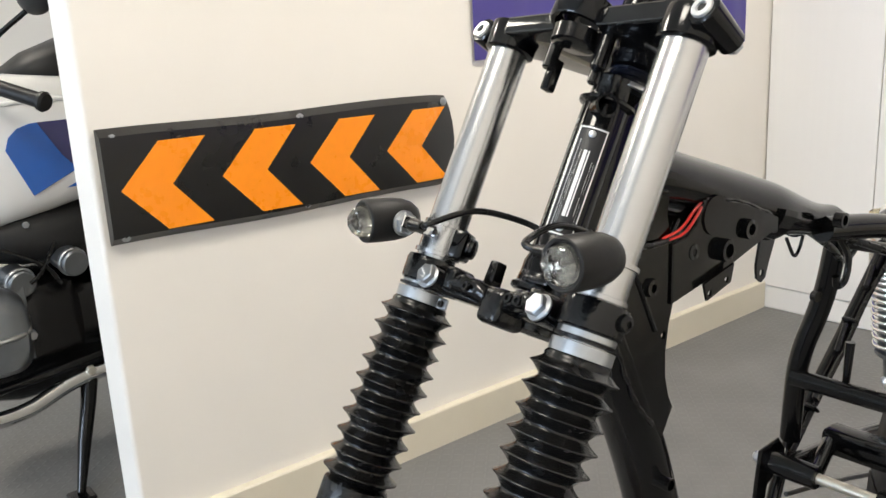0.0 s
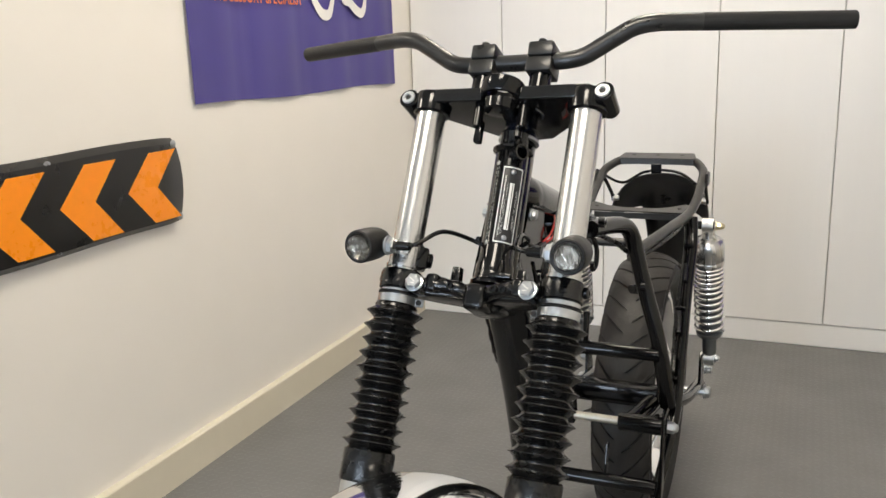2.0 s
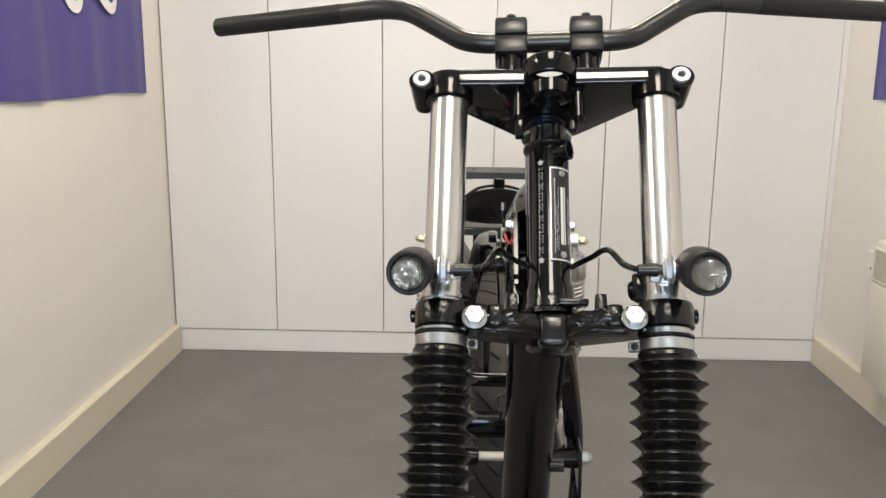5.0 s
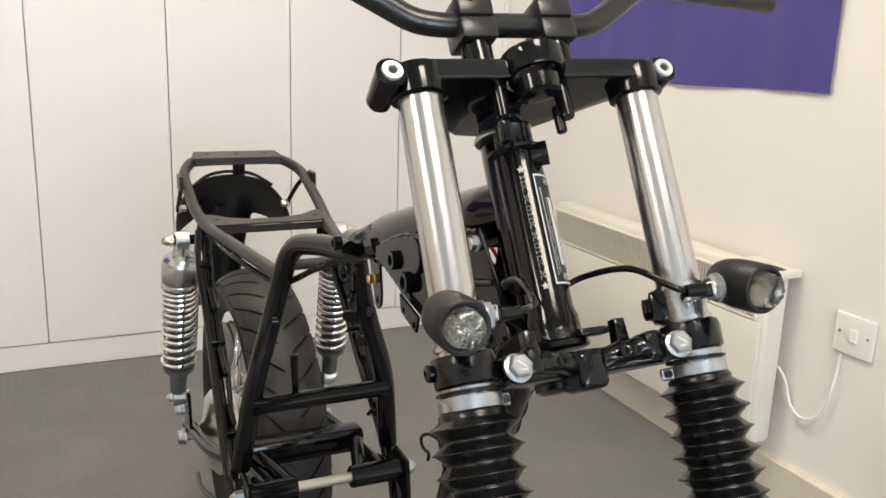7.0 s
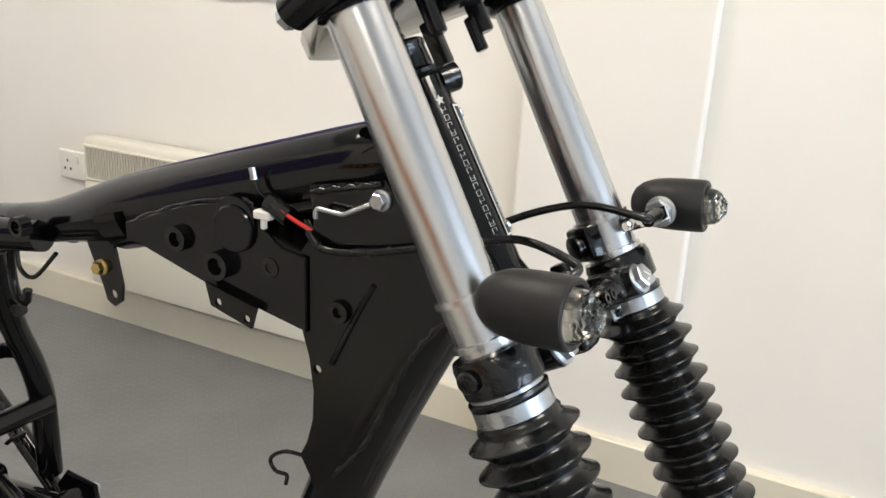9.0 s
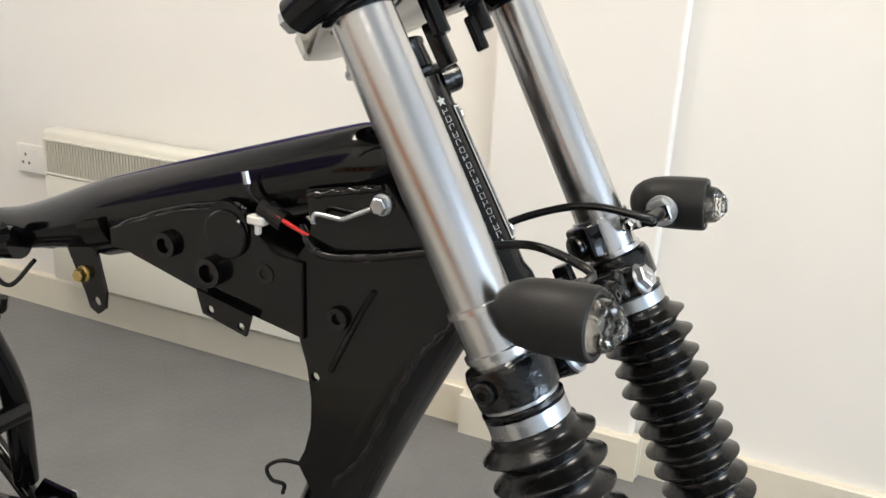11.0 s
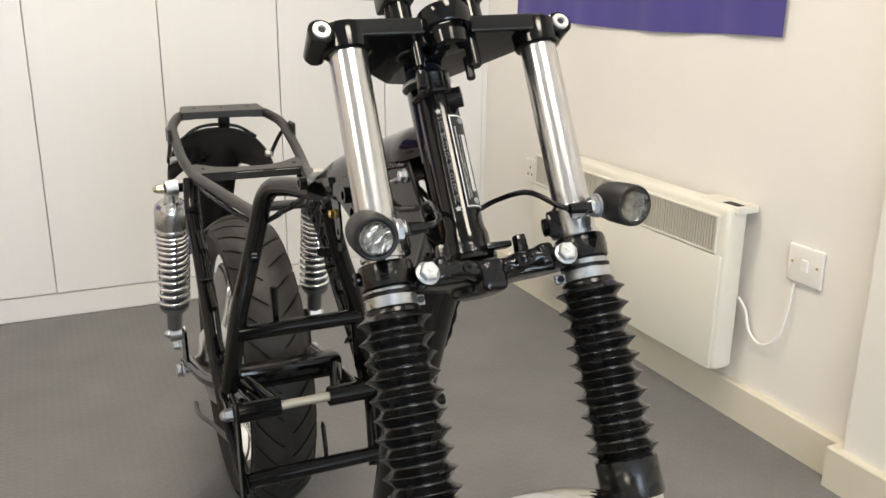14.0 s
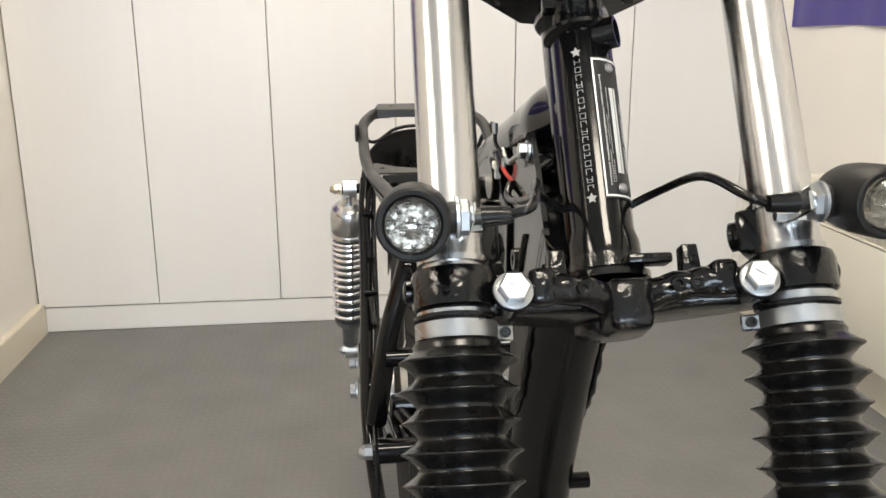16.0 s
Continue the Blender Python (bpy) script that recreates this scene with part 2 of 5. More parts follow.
def fillet(pts, radius, per=6):
    """A polyline with its corners rounded, as a tube bender leaves it."""
    p = [Vector(q) for q in pts]
    out = [p[0]]
    for a, b, c in zip(p, p[1:], p[2:]):
        d = min(radius, (a - b).length * 0.48, (c - b).length * 0.48)
        s, e = b + (a - b).normalized() * d, b + (c - b).normalized() * d
        for k in range(per + 1):
            t = k / per
            out.append((1 - t) ** 2 * s + 2 * t * (1 - t) * b + t * t * e)
    return out + [p[-1]]


def tube(bm, pts, r, n=12, caps=True, flat=1.0, radii=None):
    """Sweeps a round section along points."""
    pts = [Vector(p) for p in pts]
    rings, ref = [], None
    for k, p in enumerate(pts):
        d = (pts[min(k + 1, len(pts) - 1)] - pts[max(k - 1, 0)]).normalized()
        if ref is None:
            ref = d.orthogonal().normalized()
        ref = (ref - d * ref.dot(d)).normalized()
        side = d.cross(ref)
        rad = radii[k] if radii else r
        rings.append([bm.verts.new(p + ref * rad * math.cos(2 * math.pi * j / n) + side * rad * flat * math.sin(2 * math.pi * j / n)) for j in range(n)])
    for a, b in zip(rings, rings[1:]):
        for j in range(n):
            bm.faces.new((a[j], a[(j + 1) % n], b[(j + 1) % n], b[j]))
    if caps:
        bm.faces.new(rings[0])
        bm.faces.new(rings[-1])
    return bm


def slab(bm, outline, t, m=None, bev=0.0, seg=2):
    """A flat outline in xy, t thick in z (centred), its rims bevelled."""
    vs = [bm.verts.new((x, y, -t / 2)) for x, y in outline]
    f0 = bm.faces.new(vs)
    ex = bmesh.ops.extrude_face_region(bm, geom=[f0])
    up = [v for v in ex["geom"] if isinstance(v, bmesh.types.BMVert)]
    bmesh.ops.translate(bm, verts=up, vec=(0, 0, t))
    allv = vs + up
    if bev:
        es = [e for e in {e for v in allv for e in v.link_edges} if abs(e.verts[0].co.z - e.verts[1].co.z) < 1e-7]
        out = bmesh.ops.bevel(bm, geom=es, offset=bev, segments=seg, profile=0.5, affect="EDGES")
        allv = list({v for fc in out["faces"] for v in fc.verts} | {v for v in allv if v.is_valid})
    if m is not None:
        xf(bm, allv, m)
    return bm


def hexhead(bm, a, b, r, flange=0.0, dome=0.0):
    """A hexagon bolt head or nut from a to b, with a flange at a."""
    h = (Vector(b) - Vector(a)).length
    m = along(a, b)
    if flange:
        lathe(bm, [(flange, 0), (flange, h * 0.22), (r * 0.95, h * 0.34)], 20, m)
    lathe(bm, [(r, h * 0.2 if flange else 0.0), (r, h * 0.88), (r * 0.86, h)], 6, m)
    if dome:
        lathe(bm, [(r * 0.8, h), (r * 0.72, h + dome * 0.5), (r * 0.4, h + dome), (0.0, h + dome * 1.1)], 14, m)
    return bm


def bolt(name, a, b, r, parent, material="zinc", flange=0.0, label="", m=None, dome=0.0):
    return part(name, hexhead(bmesh.new(), a, b, r, flange, dome), material, parent, label, m, 30)


B = bmesh.new

# ---- the room ----
XL, XR, YB, XP = -1.148, 1.220, 2.250, 1.185   # left partition, right wall, cupboard fronts, pier face
YF, XA, HC = -6.6, -3.9, 2.60                  # shop front, far wall of the side bay, ceiling
BACK = YB + 0.56


def structure(name, bm, material, label, category="", smooth=None):
    return tagged(part(name, bm, material, None, label, None, smooth), label, category or name.split("_")[0], "", "structure")


structure("floor", box(B(), XA - 0.15, 1.6, YF - 0.15, BACK + 0.1, -0.08, 0.0), "floor", "dark grey studded rubber sheet floor", "floor")
structure("ceiling", box(B(), XA - 0.15, 1.6, YF - 0.15, BACK + 0.1, HC, HC + 0.1), "ceiling", "plain white painted ceiling", "ceiling")
YE = -0.028   # free end of the partition
structure("wall_left", box(B(), XL - 0.105, XL, YE, BACK, 0.0, HC, 0.009, 4), "wall", "cream painted partition wall with a free end", "wall")
bm = box(B(), XR, XR + 0.15, YF, BACK, 0.0, HC)
structure("wall_right", bm, "wall", "cream painted wall behind the heater", "wall")
structure("pier", box(B(), XP, XR - 0.002, 0.076, 0.452, 0.0, HC, 0.009, 4), "wall", "cream painted shallow wall pier", "wall")
structure("wall_back", box(B(), XA - 0.15, XR + 0.15, BACK, BACK + 0.1, 0.0, HC), "wall", "cream painted wall behind the cupboards", "wall")
structure("wall_bay", box(B(), XA - 0.15, XA, YF, BACK, 0.0, HC), "wall", "cream painted wall of the side bay", "wall")
# Shop front with its window opening.
bm = B()
for x0, x1, z0, z1 in ((XA, XR, 0.0, 0.42), (XA, XR, 2.48, HC), (XA, -2.35, 0.42, 2.48), (0.85, XR, 0.42, 2.48)):
    box(bm, x0, x1, YF - 0.15, YF, z0, z1)
structure("wall_front", bm, "wall", "cream painted shop front wall", "wall")
win = thing("window_1", "wide shop window in a white frame", "window", kind="structure")
bm = B()
for x0, x1, z0, z1 in ((-2.35, 0.85, 0.42, 0.48), (-2.35, 0.85, 2.42, 2.48), (-2.35, -2.29, 0.48, 2.42), (0.79, 0.85, 0.48, 2.42), (-0.78, -0.72, 0.48, 2.42)):
    box(bm, x0, x1, YF - 0.1, YF - 0.02, z0, z1, 0.004)
part("window_frame", bm, "plastic", win)
for x0, x1 in ((-2.29, -0.78), (-0.72, 0.79)):
    p = part("pane", box(B(), x0, x1, YF - 0.065, YF - 0.055, 0.48, 2.42), "pane", win)
    p.visible_shadow = False
structure("backdrop", box(B(), -9, 7, YF - 3.2, YF - 3.1, -1, 5), "daylight", "bright overcast street outside the shop window", "backdrop")


# Skirting boards with a rounded upper edge.
def skirting(name, a, b, out, h=0.098, t=0.022, label="cream gloss painted skirting board"):
    a, b, o = Vector((*a, 0)), Vector((*b, 0)), Vector((*out, 0))
    prof = [(0, 0), (t, 0), (t, h - 0.003), (t - 0.003, h), (0, h)]
    bm = B()
    rings = [[bm.verts.new(p + o * q + Vector((0, 0, z))) for q, z in prof] for p in (a, b)]
    for k in range(len(prof)):
        j = (k + 1) % len(prof)
        bm.faces.new((rings[0][k], rings[0][j], rings[1][j], rings[1][k]))
    bm.faces.new(rings[0])
    bm.faces.new(rings[1])
    return structure(name, bm, "skirt", label, "skirting", 40)


skirting("baseboard_left", (XL, YE - 0.019), (XL, YB), (1, 0))
skirting("baseboard_partition_end", (XL - 0.105, YE), (XL, YE), (0, -1))
skirting("baseboard_right", (XR, 0.452), (XR, YB), (-1, 0))
skirting("baseboard_pier", (XP, 0.057), (XP, 0.471), (-1, 0))
skirting("baseboard_pier_side", (XP, 0.452), (XR - 0.019, 0.452), (0, 1))
skirting("baseboard_pier_front", (XP, 0.076), (XR - 0.019, 0.076), (0, -1))
skirting("baseboard_right_front", (XR, YF), (XR, 0.057), (-1, 0))
skirting("baseboard_bay", (XA, YF), (XA, BACK), (1, 0))

# Row of tall flush cupboards across the end of the room.
structure("cupboard_plinth", box(B(), XL, XR, YB + 0.004, YB + 0.03, 0.0, 0.082, 0.003), "door", "white laminate plinth under the cupboards", "plinth")
structure("cupboard_carcass", box(B(), XL, XR, YB + 0.024, BACK - 0.01, 0.084, HC - 0.02), "heater", "closed cupboard carcass behind the doors", "cupboard")
edges = [XL + 0.004, -0.765, -0.371, 0.021, 0.409, 0.797, XR - 0.022]
for k, (x0, x1) in enumerate(zip(edges, edges[1:])):
    d = part("cupboard_door", box(B(), x0 + 0.0015, x1 - 0.0015, YB, YB + 0.019, 0.086, HC - 0.03, 0.0016, 2), "door")
    tagged(d, "tall white wood-grain laminate cupboard door, closed", "cupboard door", "cupboard doors")

structure("cupboard_filler", box(B(), XR - 0.0215, XR - 0.0005, YB + 0.003, YB + 0.02, 0.084, HC - 0.02, 0.001), "door", "white laminate filler strip beside the cupboards", "filler strip")

# Ceiling panel lamps, the rear and bay ones added for fill light.
for lx, ly in LAMPS:
    lamp = thing("panel_lamp", "white square ceiling panel lamp, out of view, switched on", "lamp", pose(lx, ly, HC), "ceiling panel lamps")
    part("housing", box(B(), -0.31, 0.31, -0.31, 0.31, -0.02, 0.0, 0.004), "lamp", lamp)
    part("diffuser", box(B(), -0.285, 0.285, -0.285, 0.285, -0.026, -0.018, 0.002), "tube_glow", lamp)

# Chevron guard on the partition.
SX, SY0, SY1, SZ0, SZ1 = XL, -0.012, 0.807, 0.672, 0.888
sign = thing("chevron_wall_guard", "black rubber wall guard with orange chevron arrows, screwed to the wall", "wall guard", pose(SX, 0, 0))
bm = B()
ny = 24
half = (SZ1 - SZ0) / 2
zc = (SZ0 + SZ1) / 2
prof = [(-half, 0.001), (-half, 0.006), (-half + 0.014, 0.0235), (-half * 0.7, 0.026), (-half * 0.35, 0.026), (0.0, 0.026), (half * 0.35, 0.026), (half * 0.7, 0.026), (half - 0.014, 0.0235), (half, 0.006), (half, 0.001)]
rings = []
for k in range(ny + 1):
    s = k / ny
    y = SY0 + (SY1 - SY0) * s
    end = max(0.0, (s - 0.93) / 0.07)
    drop = 1.0 - 0.75 * end**2
    ring = []
    for z, d in prof:
        bow = 0.024 * (1 - (z / half) ** 2) * (1 if k == ny else 0)
        ring.append(bm.verts.new((max(0.0006, d * drop), y + bow, zc + z * (1 - 0.03 * end**2) + 0.0022 * math.sin(9 * s + 1))))
    rings.append(ring)
for a, b in zip(rings, rings[1:]):
    for j in range(len(prof)):
        i = (j + 1) % len(prof)
        bm.faces.new((a[j], a[i], b[i], b[j]))
bm.faces.new(rings[0])
bm.faces.new(rings[-1])
body = part("rubber_body", bm, "guard", sign, smooth=35)
for k in range(4):
    y = 0.0135 + 0.2005 * k
    w, s, hh = 0.093, 0.098, 0.0845
    tip = y
    out = [(tip, 0), (tip + s * 0.82, hh), (tip + s * 0.82 + w, hh), (tip + w + 0.0055, 0), (tip + s * 0.82 + w, -hh), (tip + s * 0.82, -hh)]
    m = Matrix.Translation((0.0262, 0, 0.7755)) @ Matrix(((0, 0, 1, 0), (1, 0, 0, 0), (0, 1, 0, 0), (0, 0, 0, 1)))
    part("chevron", slab(B(), out, 0.0016, m), "orange", sign, "orange reflective chevron")
for y in (0.012, 0.402, 0.790):
    for z in (0.689, 0.871):
        bm = lathe(B(), [(0.0095, 0), (0.009, 0.002), (0.006, 0.0032), (0.0026, 0.0032), (0.0022, 0.0018), (0, 0.0018)], 14, along((0.0205, y, z), (0.03, y, z)))
        part("screw", bm, "zinc", sign, "zinc screw in a cup washer", smooth=40)


# Vinyl banners.
def banner(name, x, y0, y1, z0, z1, out, label):
    ob = thing(name, label, "banner", pose(x, 0, 0))
    bm = B()
    nx, nz = 60, 24
    grid = []
    for i in range(nx + 1):
        s = i / nx
        col = []
        for j in range(nz + 1):
            q = j / nz
            y = y0 + (y1 - y0) * s
            fold = 0.004 + 0.0035 * math.sin(s * 23 + 0.6 * q) + 0.002 * math.sin(s * 47 + 2)
            fold *= 1.15 - 0.5 * q
            z = z0 + (z1 - z0) * q + (1 - q) * (0.004 * math.sin(s * 9 + 1) - 0.003 * s)
            col.append(bm.verts.new((out * (0.002 + abs(fold)), y, z)))
        grid.append(col)
    for a, b in zip(grid, grid[1:]):
        for j in range(nz):
            bm.faces.new((a[j], b[j], b[j + 1], a[j + 1]))
    sh = part("sheet", bm, "purple", ob, smooth=60)
    md = sh.modifiers.new("thick", "SOLIDIFY")
    md.thickness = 0.0008
    return ob


def letters(text, size, m, material, parent, name="lettering", depth=0.0006, label="", bend=1.0):
    cu = bpy.data.curves.new(name, "FONT")
    cu.body, cu.size, cu.extrude, cu.align_x, cu.align_y = text, size, depth, "CENTER", "CENTER"
    tmp = bpy.data.objects.new("tmp", cu)
    scene.collection.objects.link(tmp)
    bpy.context.view_layer.update()
    me = bpy.data.meshes.new_from_object(tmp.evaluated_get(bpy.context.evaluated_depsgraph_get()))
    bpy.data.objects.remove(tmp)
    me.materials.append(M[material])
    ob = new(name, me)
    ob.matrix_basis = m
    ob.parent = parent
    if label:
        ob["label"] = label
    return ob


ban_l = banner("banner", XL, 0.905, 2.092, 0.955, 1.75, 1, "purple vinyl wall banner with orange lettering and a white emblem")
ban_r = banner("banner", XR, 0.792, 2.030, 0.963, 1.75, -1, "purple vinyl wall banner with orange lettering, hung on the wall")
for ban, y_mid, turn, out in ((ban_l, 1.235, 90, 1), (ban_r, 1.700, -90, -1)):
    fs = Matrix.Diagonal((0.72, 1, 1, 1))
    letters("ACCESSORY SPECIALIST", 0.056, pose(out * 0.0125, y_mid, 1.237, 90, 0, turn) @ fs, "banner_orange", ban, label="orange condensed capitals")
    bm = B()
    for pts, w in (((0.30, 1.330), (0.275, 1.262), (0.300, 1.222), (0.335, 1.196), (0.375, 1.198), (0.40, 1.240), (0.425, 1.30)), 0.013), (((0.455, 1.300), (0.475, 1.245), (0.515, 1.238), (0.555, 1.215), (0.600, 1.205), (0.625, 1.240), (0.63, 1.30)), 0.013):
        path = smooth_path([(0, y, z) for y, z in pts], 6)
        rings = []
        for k, p in enumerate(path):
            d = (path[min(k + 1, len(path) - 1)] - path[max(k - 1, 0)]).normalized()
            side = Vector((0, -d.z, d.y)) * w * (0.5 + 0.8 * math.sin(math.pi * k / (len(path) - 1)))
            rings.append([bm.verts.new(Vector((out * 0.0132, y_mid + out * (v.y), v.z))) for v in (p + side, p - side)])
        for a, b in zip(rings, rings[1:]):
            bm.faces.new((a[0], a[1], b[1], b[0]))
    part("emblem", bm, "white_print", ban, "white brush-stroke emblem")


# Convector heater on the right wall.
HY0, HY1, HZ0, HZ1 = 0.812, 1.722, 0.138, 0.566
HX = 1.128
heat = thing("convector_heater", "cream enamelled electric convector heater with slotted grille, on the wall", "heater", pose(0, 0, 0))
bm = B()
box(bm, HX + 0.002, 1.196, HY0, HY1, HZ0, HZ1, 0.014, 3)
part("casing", bm, "heater", heat, smooth=35)
bm = box(B(), HX - 0.006, HX + 0.004, HY0 + 0.008, HY1 - 0.012, HZ0 + 0.005, 0.444, 0.004, 2)
part("front_panel", bm, "heater", heat, smooth=35)
GY0, GY1, GZ0, GZ1 = HY0 + 0.030, HY1 - 0.022, 0.452, 0.538
part("grille_back", box(B(), HX - 0.001, HX + 0.001, GY0, GY1, GZ0, GZ1), "dark", heat, "dark sheet for the shade behind the grille")
bm = B()
for a0, a1, b0, b1 in ((GY0 - 0.006, GY1 + 0.006, GZ0 - 0.006, GZ0), (GY0 - 0.006, GY1 + 0.006, GZ1, GZ1 + 0.006), (GY0 - 0.006, GY0, GZ0, GZ1), (GY1, GY1 + 0.006, GZ0, GZ1)):
    box(bm, HX - 0.008, HX + 0.003, a0, a1, b0, b1, 0.0015)
part("grille_frame", bm, "heater", heat)
slat = None
ns = 84
for k in range(ns):
    y = GY0 + (k + 0.5) * (GY1 - GY0) / ns
    if slat is None:
        slat = part("slat", box(B(), -0.003, 0.003, -0.0034, 0.0034, GZ0, GZ1, 0.0008), "grille", heat)
        slat.matrix_basis = pose(HX - 0.0035, y, 0)
    else:
        o = slat.copy()
        scene.collection.objects.link(o)
        o.matrix_basis = pose(HX - 0.0035, y, 0)
part("control_box", box(B(), HX + 0.02, 1.214, HY0 - 0.012, HY0 + 0.13, HZ1 - 0.016, HZ1 + 0.0025, 0.003, 2), "heater", heat, "control cover at the end")
part("control_slot", box(B(), HX + 0.026, HX + 0.05, HY0 + 0.0, HY0 + 0.05, HZ1 + 0.0022, HZ1 + 0.0036, 0.0005), "dark", heat, "control slot as a dark patch")
for y in (HY0 + 0.1, HY1 - 0.1):
    part("wall_bracket", box(B(), 1.19, XR + 0.001, y - 0.015, y + 0.015, 0.2, 0.5), "grille", heat)

# Fused spur and its flex.
spur = thing("fused_spur", "white plastic fused wall switch with a flex outlet", "wall switch", pose(XR, 0.641, 0.462))
part("face_plate", box(B(), -0.010, 0.0, -0.050, 0.050, -0.045, 0.045, 0.004, 3), "plastic", spur, smooth=35)
part("rocker", box(B(), -0.0145, -0.008, -0.011, 0.007, -0.014, 0.014, 0.002, 2, pose(0, 0, 0, 0, 4, 0)), "plastic", spur)
for y in (0.036, -0.036):
    part("screw", lathe(B(), [(0.0035, 0), (0.0035, 0.0015), (0.001, 0.002)], 12, along((-0.0095, y, 0.004), (-0.02, y, 0.004))), "brass", spur, "brass screw")
socket = thing("wall_socket", "white plastic wall socket plate beyond the heater", "wall socket", pose(XR, 1.866, 0.448))
part("face_plate", box(B(), -0.012, 0.0, -0.055, 0.055, -0.042, 0.042, 0.004, 3), "plastic", socket, smooth=35)
part("rocker", box(B(), -0.0155, -0.010, -0.030, -0.016, 0.006, 0.030, 0.0015, 2), "plastic", socket)
for y, z in ((0.018, 0.012), (0.006, -0.012), (0.030, -0.012)):
    part("pin_hole", box(B(), -0.0126, -0.0118, y - 0.003, y + 0.003, z - 0.004, z + 0.004), "dark", socket, "pin slot shade as a dark patch")
flex = thing("heater_flex", "white power flex hanging from the wall switch to the heater", "cable")
pts = smooth_path([(1.214, 0.668, 0.412), (1.206, 0.672, 0.33), (1.203, 0.690, 0.262), (1.203, 0.735, 0.232), (1.203, 0.775, 0.25), (1.202, 0.795, 0.30), (1.196, 0.818, 0.33)], 6)
part("sheath", tube(B(), pts, 0.0038, 8), "plastic", flex, smooth=60)

# ---- the stripped motorcycle ----
bike = thing("motorcycle", "stripped black motorcycle frame with fork, bars and wheels, engine missing", "motorcycle")
RAKE = 30.0
HEAD = pose(0.0050, 0.0285, 0.952, -RAKE) @ pose(0, 0, 0.004)
STEER = HEAD @ pose(0, 0, 0, 0, 0, -3.2) @ pose(0, 0.0125, 0.0005)
UNSTEER = (pose(0, 0.0285, 0.952, -RAKE) @ pose(0, 0.0125, 0.0045)).inverted()


def S(x, y, z):
    """A place given on the straight-ahead bike, in the fork's own axes."""
    return UNSTEER @ Vector((x, y, z))


def both(fn):
    for sx in (-1, 1):
        fn(sx)


# Head tube with bearing cups, stamped number and type plate.
head = part("head_tube", lathe(B(), [(0.0215, -0.142), (0.0215, -0.128), (0.0192, -0.120), (0.0192, 0.006), (0.0180, 0.010)], 36), "black", bike, m=HEAD, smooth=40)
NECK = Matrix.Translation((0, 0.0140, 0))
part("neck_sleeve", lathe(B(), [(0.0195, -0.140), (0.0205, -0.136), (0.0205, 0.0255), (0.0190, 0.0275)], 36, NECK), "black", head, smooth=40)
part("bearing_seal", lathe(B(), [(0.0190, 0.0275), (0.0238, 0.0275), (0.0244, 0.0290), (0.0238, 0.0312), (0.0190, 0.0312)], 36, NECK), "zinc", head, "bright bearing shield", smooth=40)
part("bearing_cap", lathe(B(), [(0.0170, 0.0310), (0.0215, 0.0312), (0.0215, 0.0345), (0.0180, 0.0352), (0.0180, 0.0372), (0.0188, 0.0378), (0.0188, 0.0398), (0.0176, 0.0404), (0.0176, 0.0424), (0.0184, 0.0430), (0.0184, 0.0450), (0.0160, 0.0465)], 36, NECK), "cap", head, "ribbed dark blue-black bearing cap", smooth=35)
part("bearing_seat", lathe(B(), [(0.0225, -0.152), (0.0255, -0.1505), (0.0255, -0.1465), (0.0225, -0.1445), (0.0215, -0.136)], 32), "cast", head, smooth=35)
part("seat_ledge", box(B(), 0.004, 0.030, -0.031, -0.018, -0.1465, -0.1405, 0.002, 2), "cast", head, smooth=40)
# Lock lug: a stepped collar on the plate tube with an open eye on its side.
bm = B()
lathe(bm, [(0.0178, 0.0055), (0.0205, 0.0070), (0.0232, 0.0088), (0.0236, 0.0112), (0.0205, 0.0128), (0.0168, 0.0140), (0.0162, 0.0275), (0.0172, 0.0290), (0.0172, 0.0315), (0.0150, 0.0330)], 32)
pipe(bm, (0.0060, -0.0125, 0.0030), (0.0175, -0.0195, 0.0030), 0.0098, 0.0024)
part("lock_collar", bm, "cast", head, smooth=40)


def on_head(ang, u, rr):
    """A pose on the head tube's skin: x round the tube, y up it, z out of it."""
    a = radians(ang)
    o = Vector((math.sin(a), -math.cos(a), 0))
    x = Vector((math.cos(a), math.sin(a), 0))
    m = Matrix.Identity(4)
    m.col[0][:3], m.col[1][:3], m.col[2][:3], m.col[3][:3] = x, Vector((0, 0, 1)), o, o * rr + Vector((0, 0, u))
    return m


def bent_plate(bm, ang0, ang1, u0, u1, r0, r1, n=10):
    rings = []
    for k in range(n + 1):
        a = radians(ang0 + (ang1 - ang0) * k / n)
        rings.append([bm.verts.new((r * math.sin(a), -r * math.cos(a), u)) for r, u in ((r0, u0), (r1, u0), (r1, u1), (r0, u1))])
    for a, b in zip(rings, rings[1:]):
        for j in range(4):
            bm.faces.new((a[j], a[(j + 1) % 4], b[(j + 1) % 4], b[j]))
    bm.faces.new(rings[0])
    bm.faces.new(rings[-1])
    return bm


PA0, PA1, PU0, PU1 = -3, 66, -0.1045, -0.0140
tp = part("type_plate", bent_plate(B(), PA0, PA1, PU0, PU1, 0.0193, 0.0199, 14), "plate", head, "black type plate with silver border", smooth=40)
bm = B()
e, rr0, rr1 = 3.4, 0.01985, 0.02015
bent_plate(bm, PA0 + 0.6, PA0 + e, PU0 + 0.001, PU1 - 0.001, rr0, rr1, 2)
bent_plate(bm, PA1 - e, PA1 - 0.6, PU0 + 0.001, PU1 - 0.001, rr0, rr1, 2)
bent_plate(bm, PA0 + e, PA1 - e, PU0 + 0.001, PU0 + 0.0022, rr0, rr1, 12)
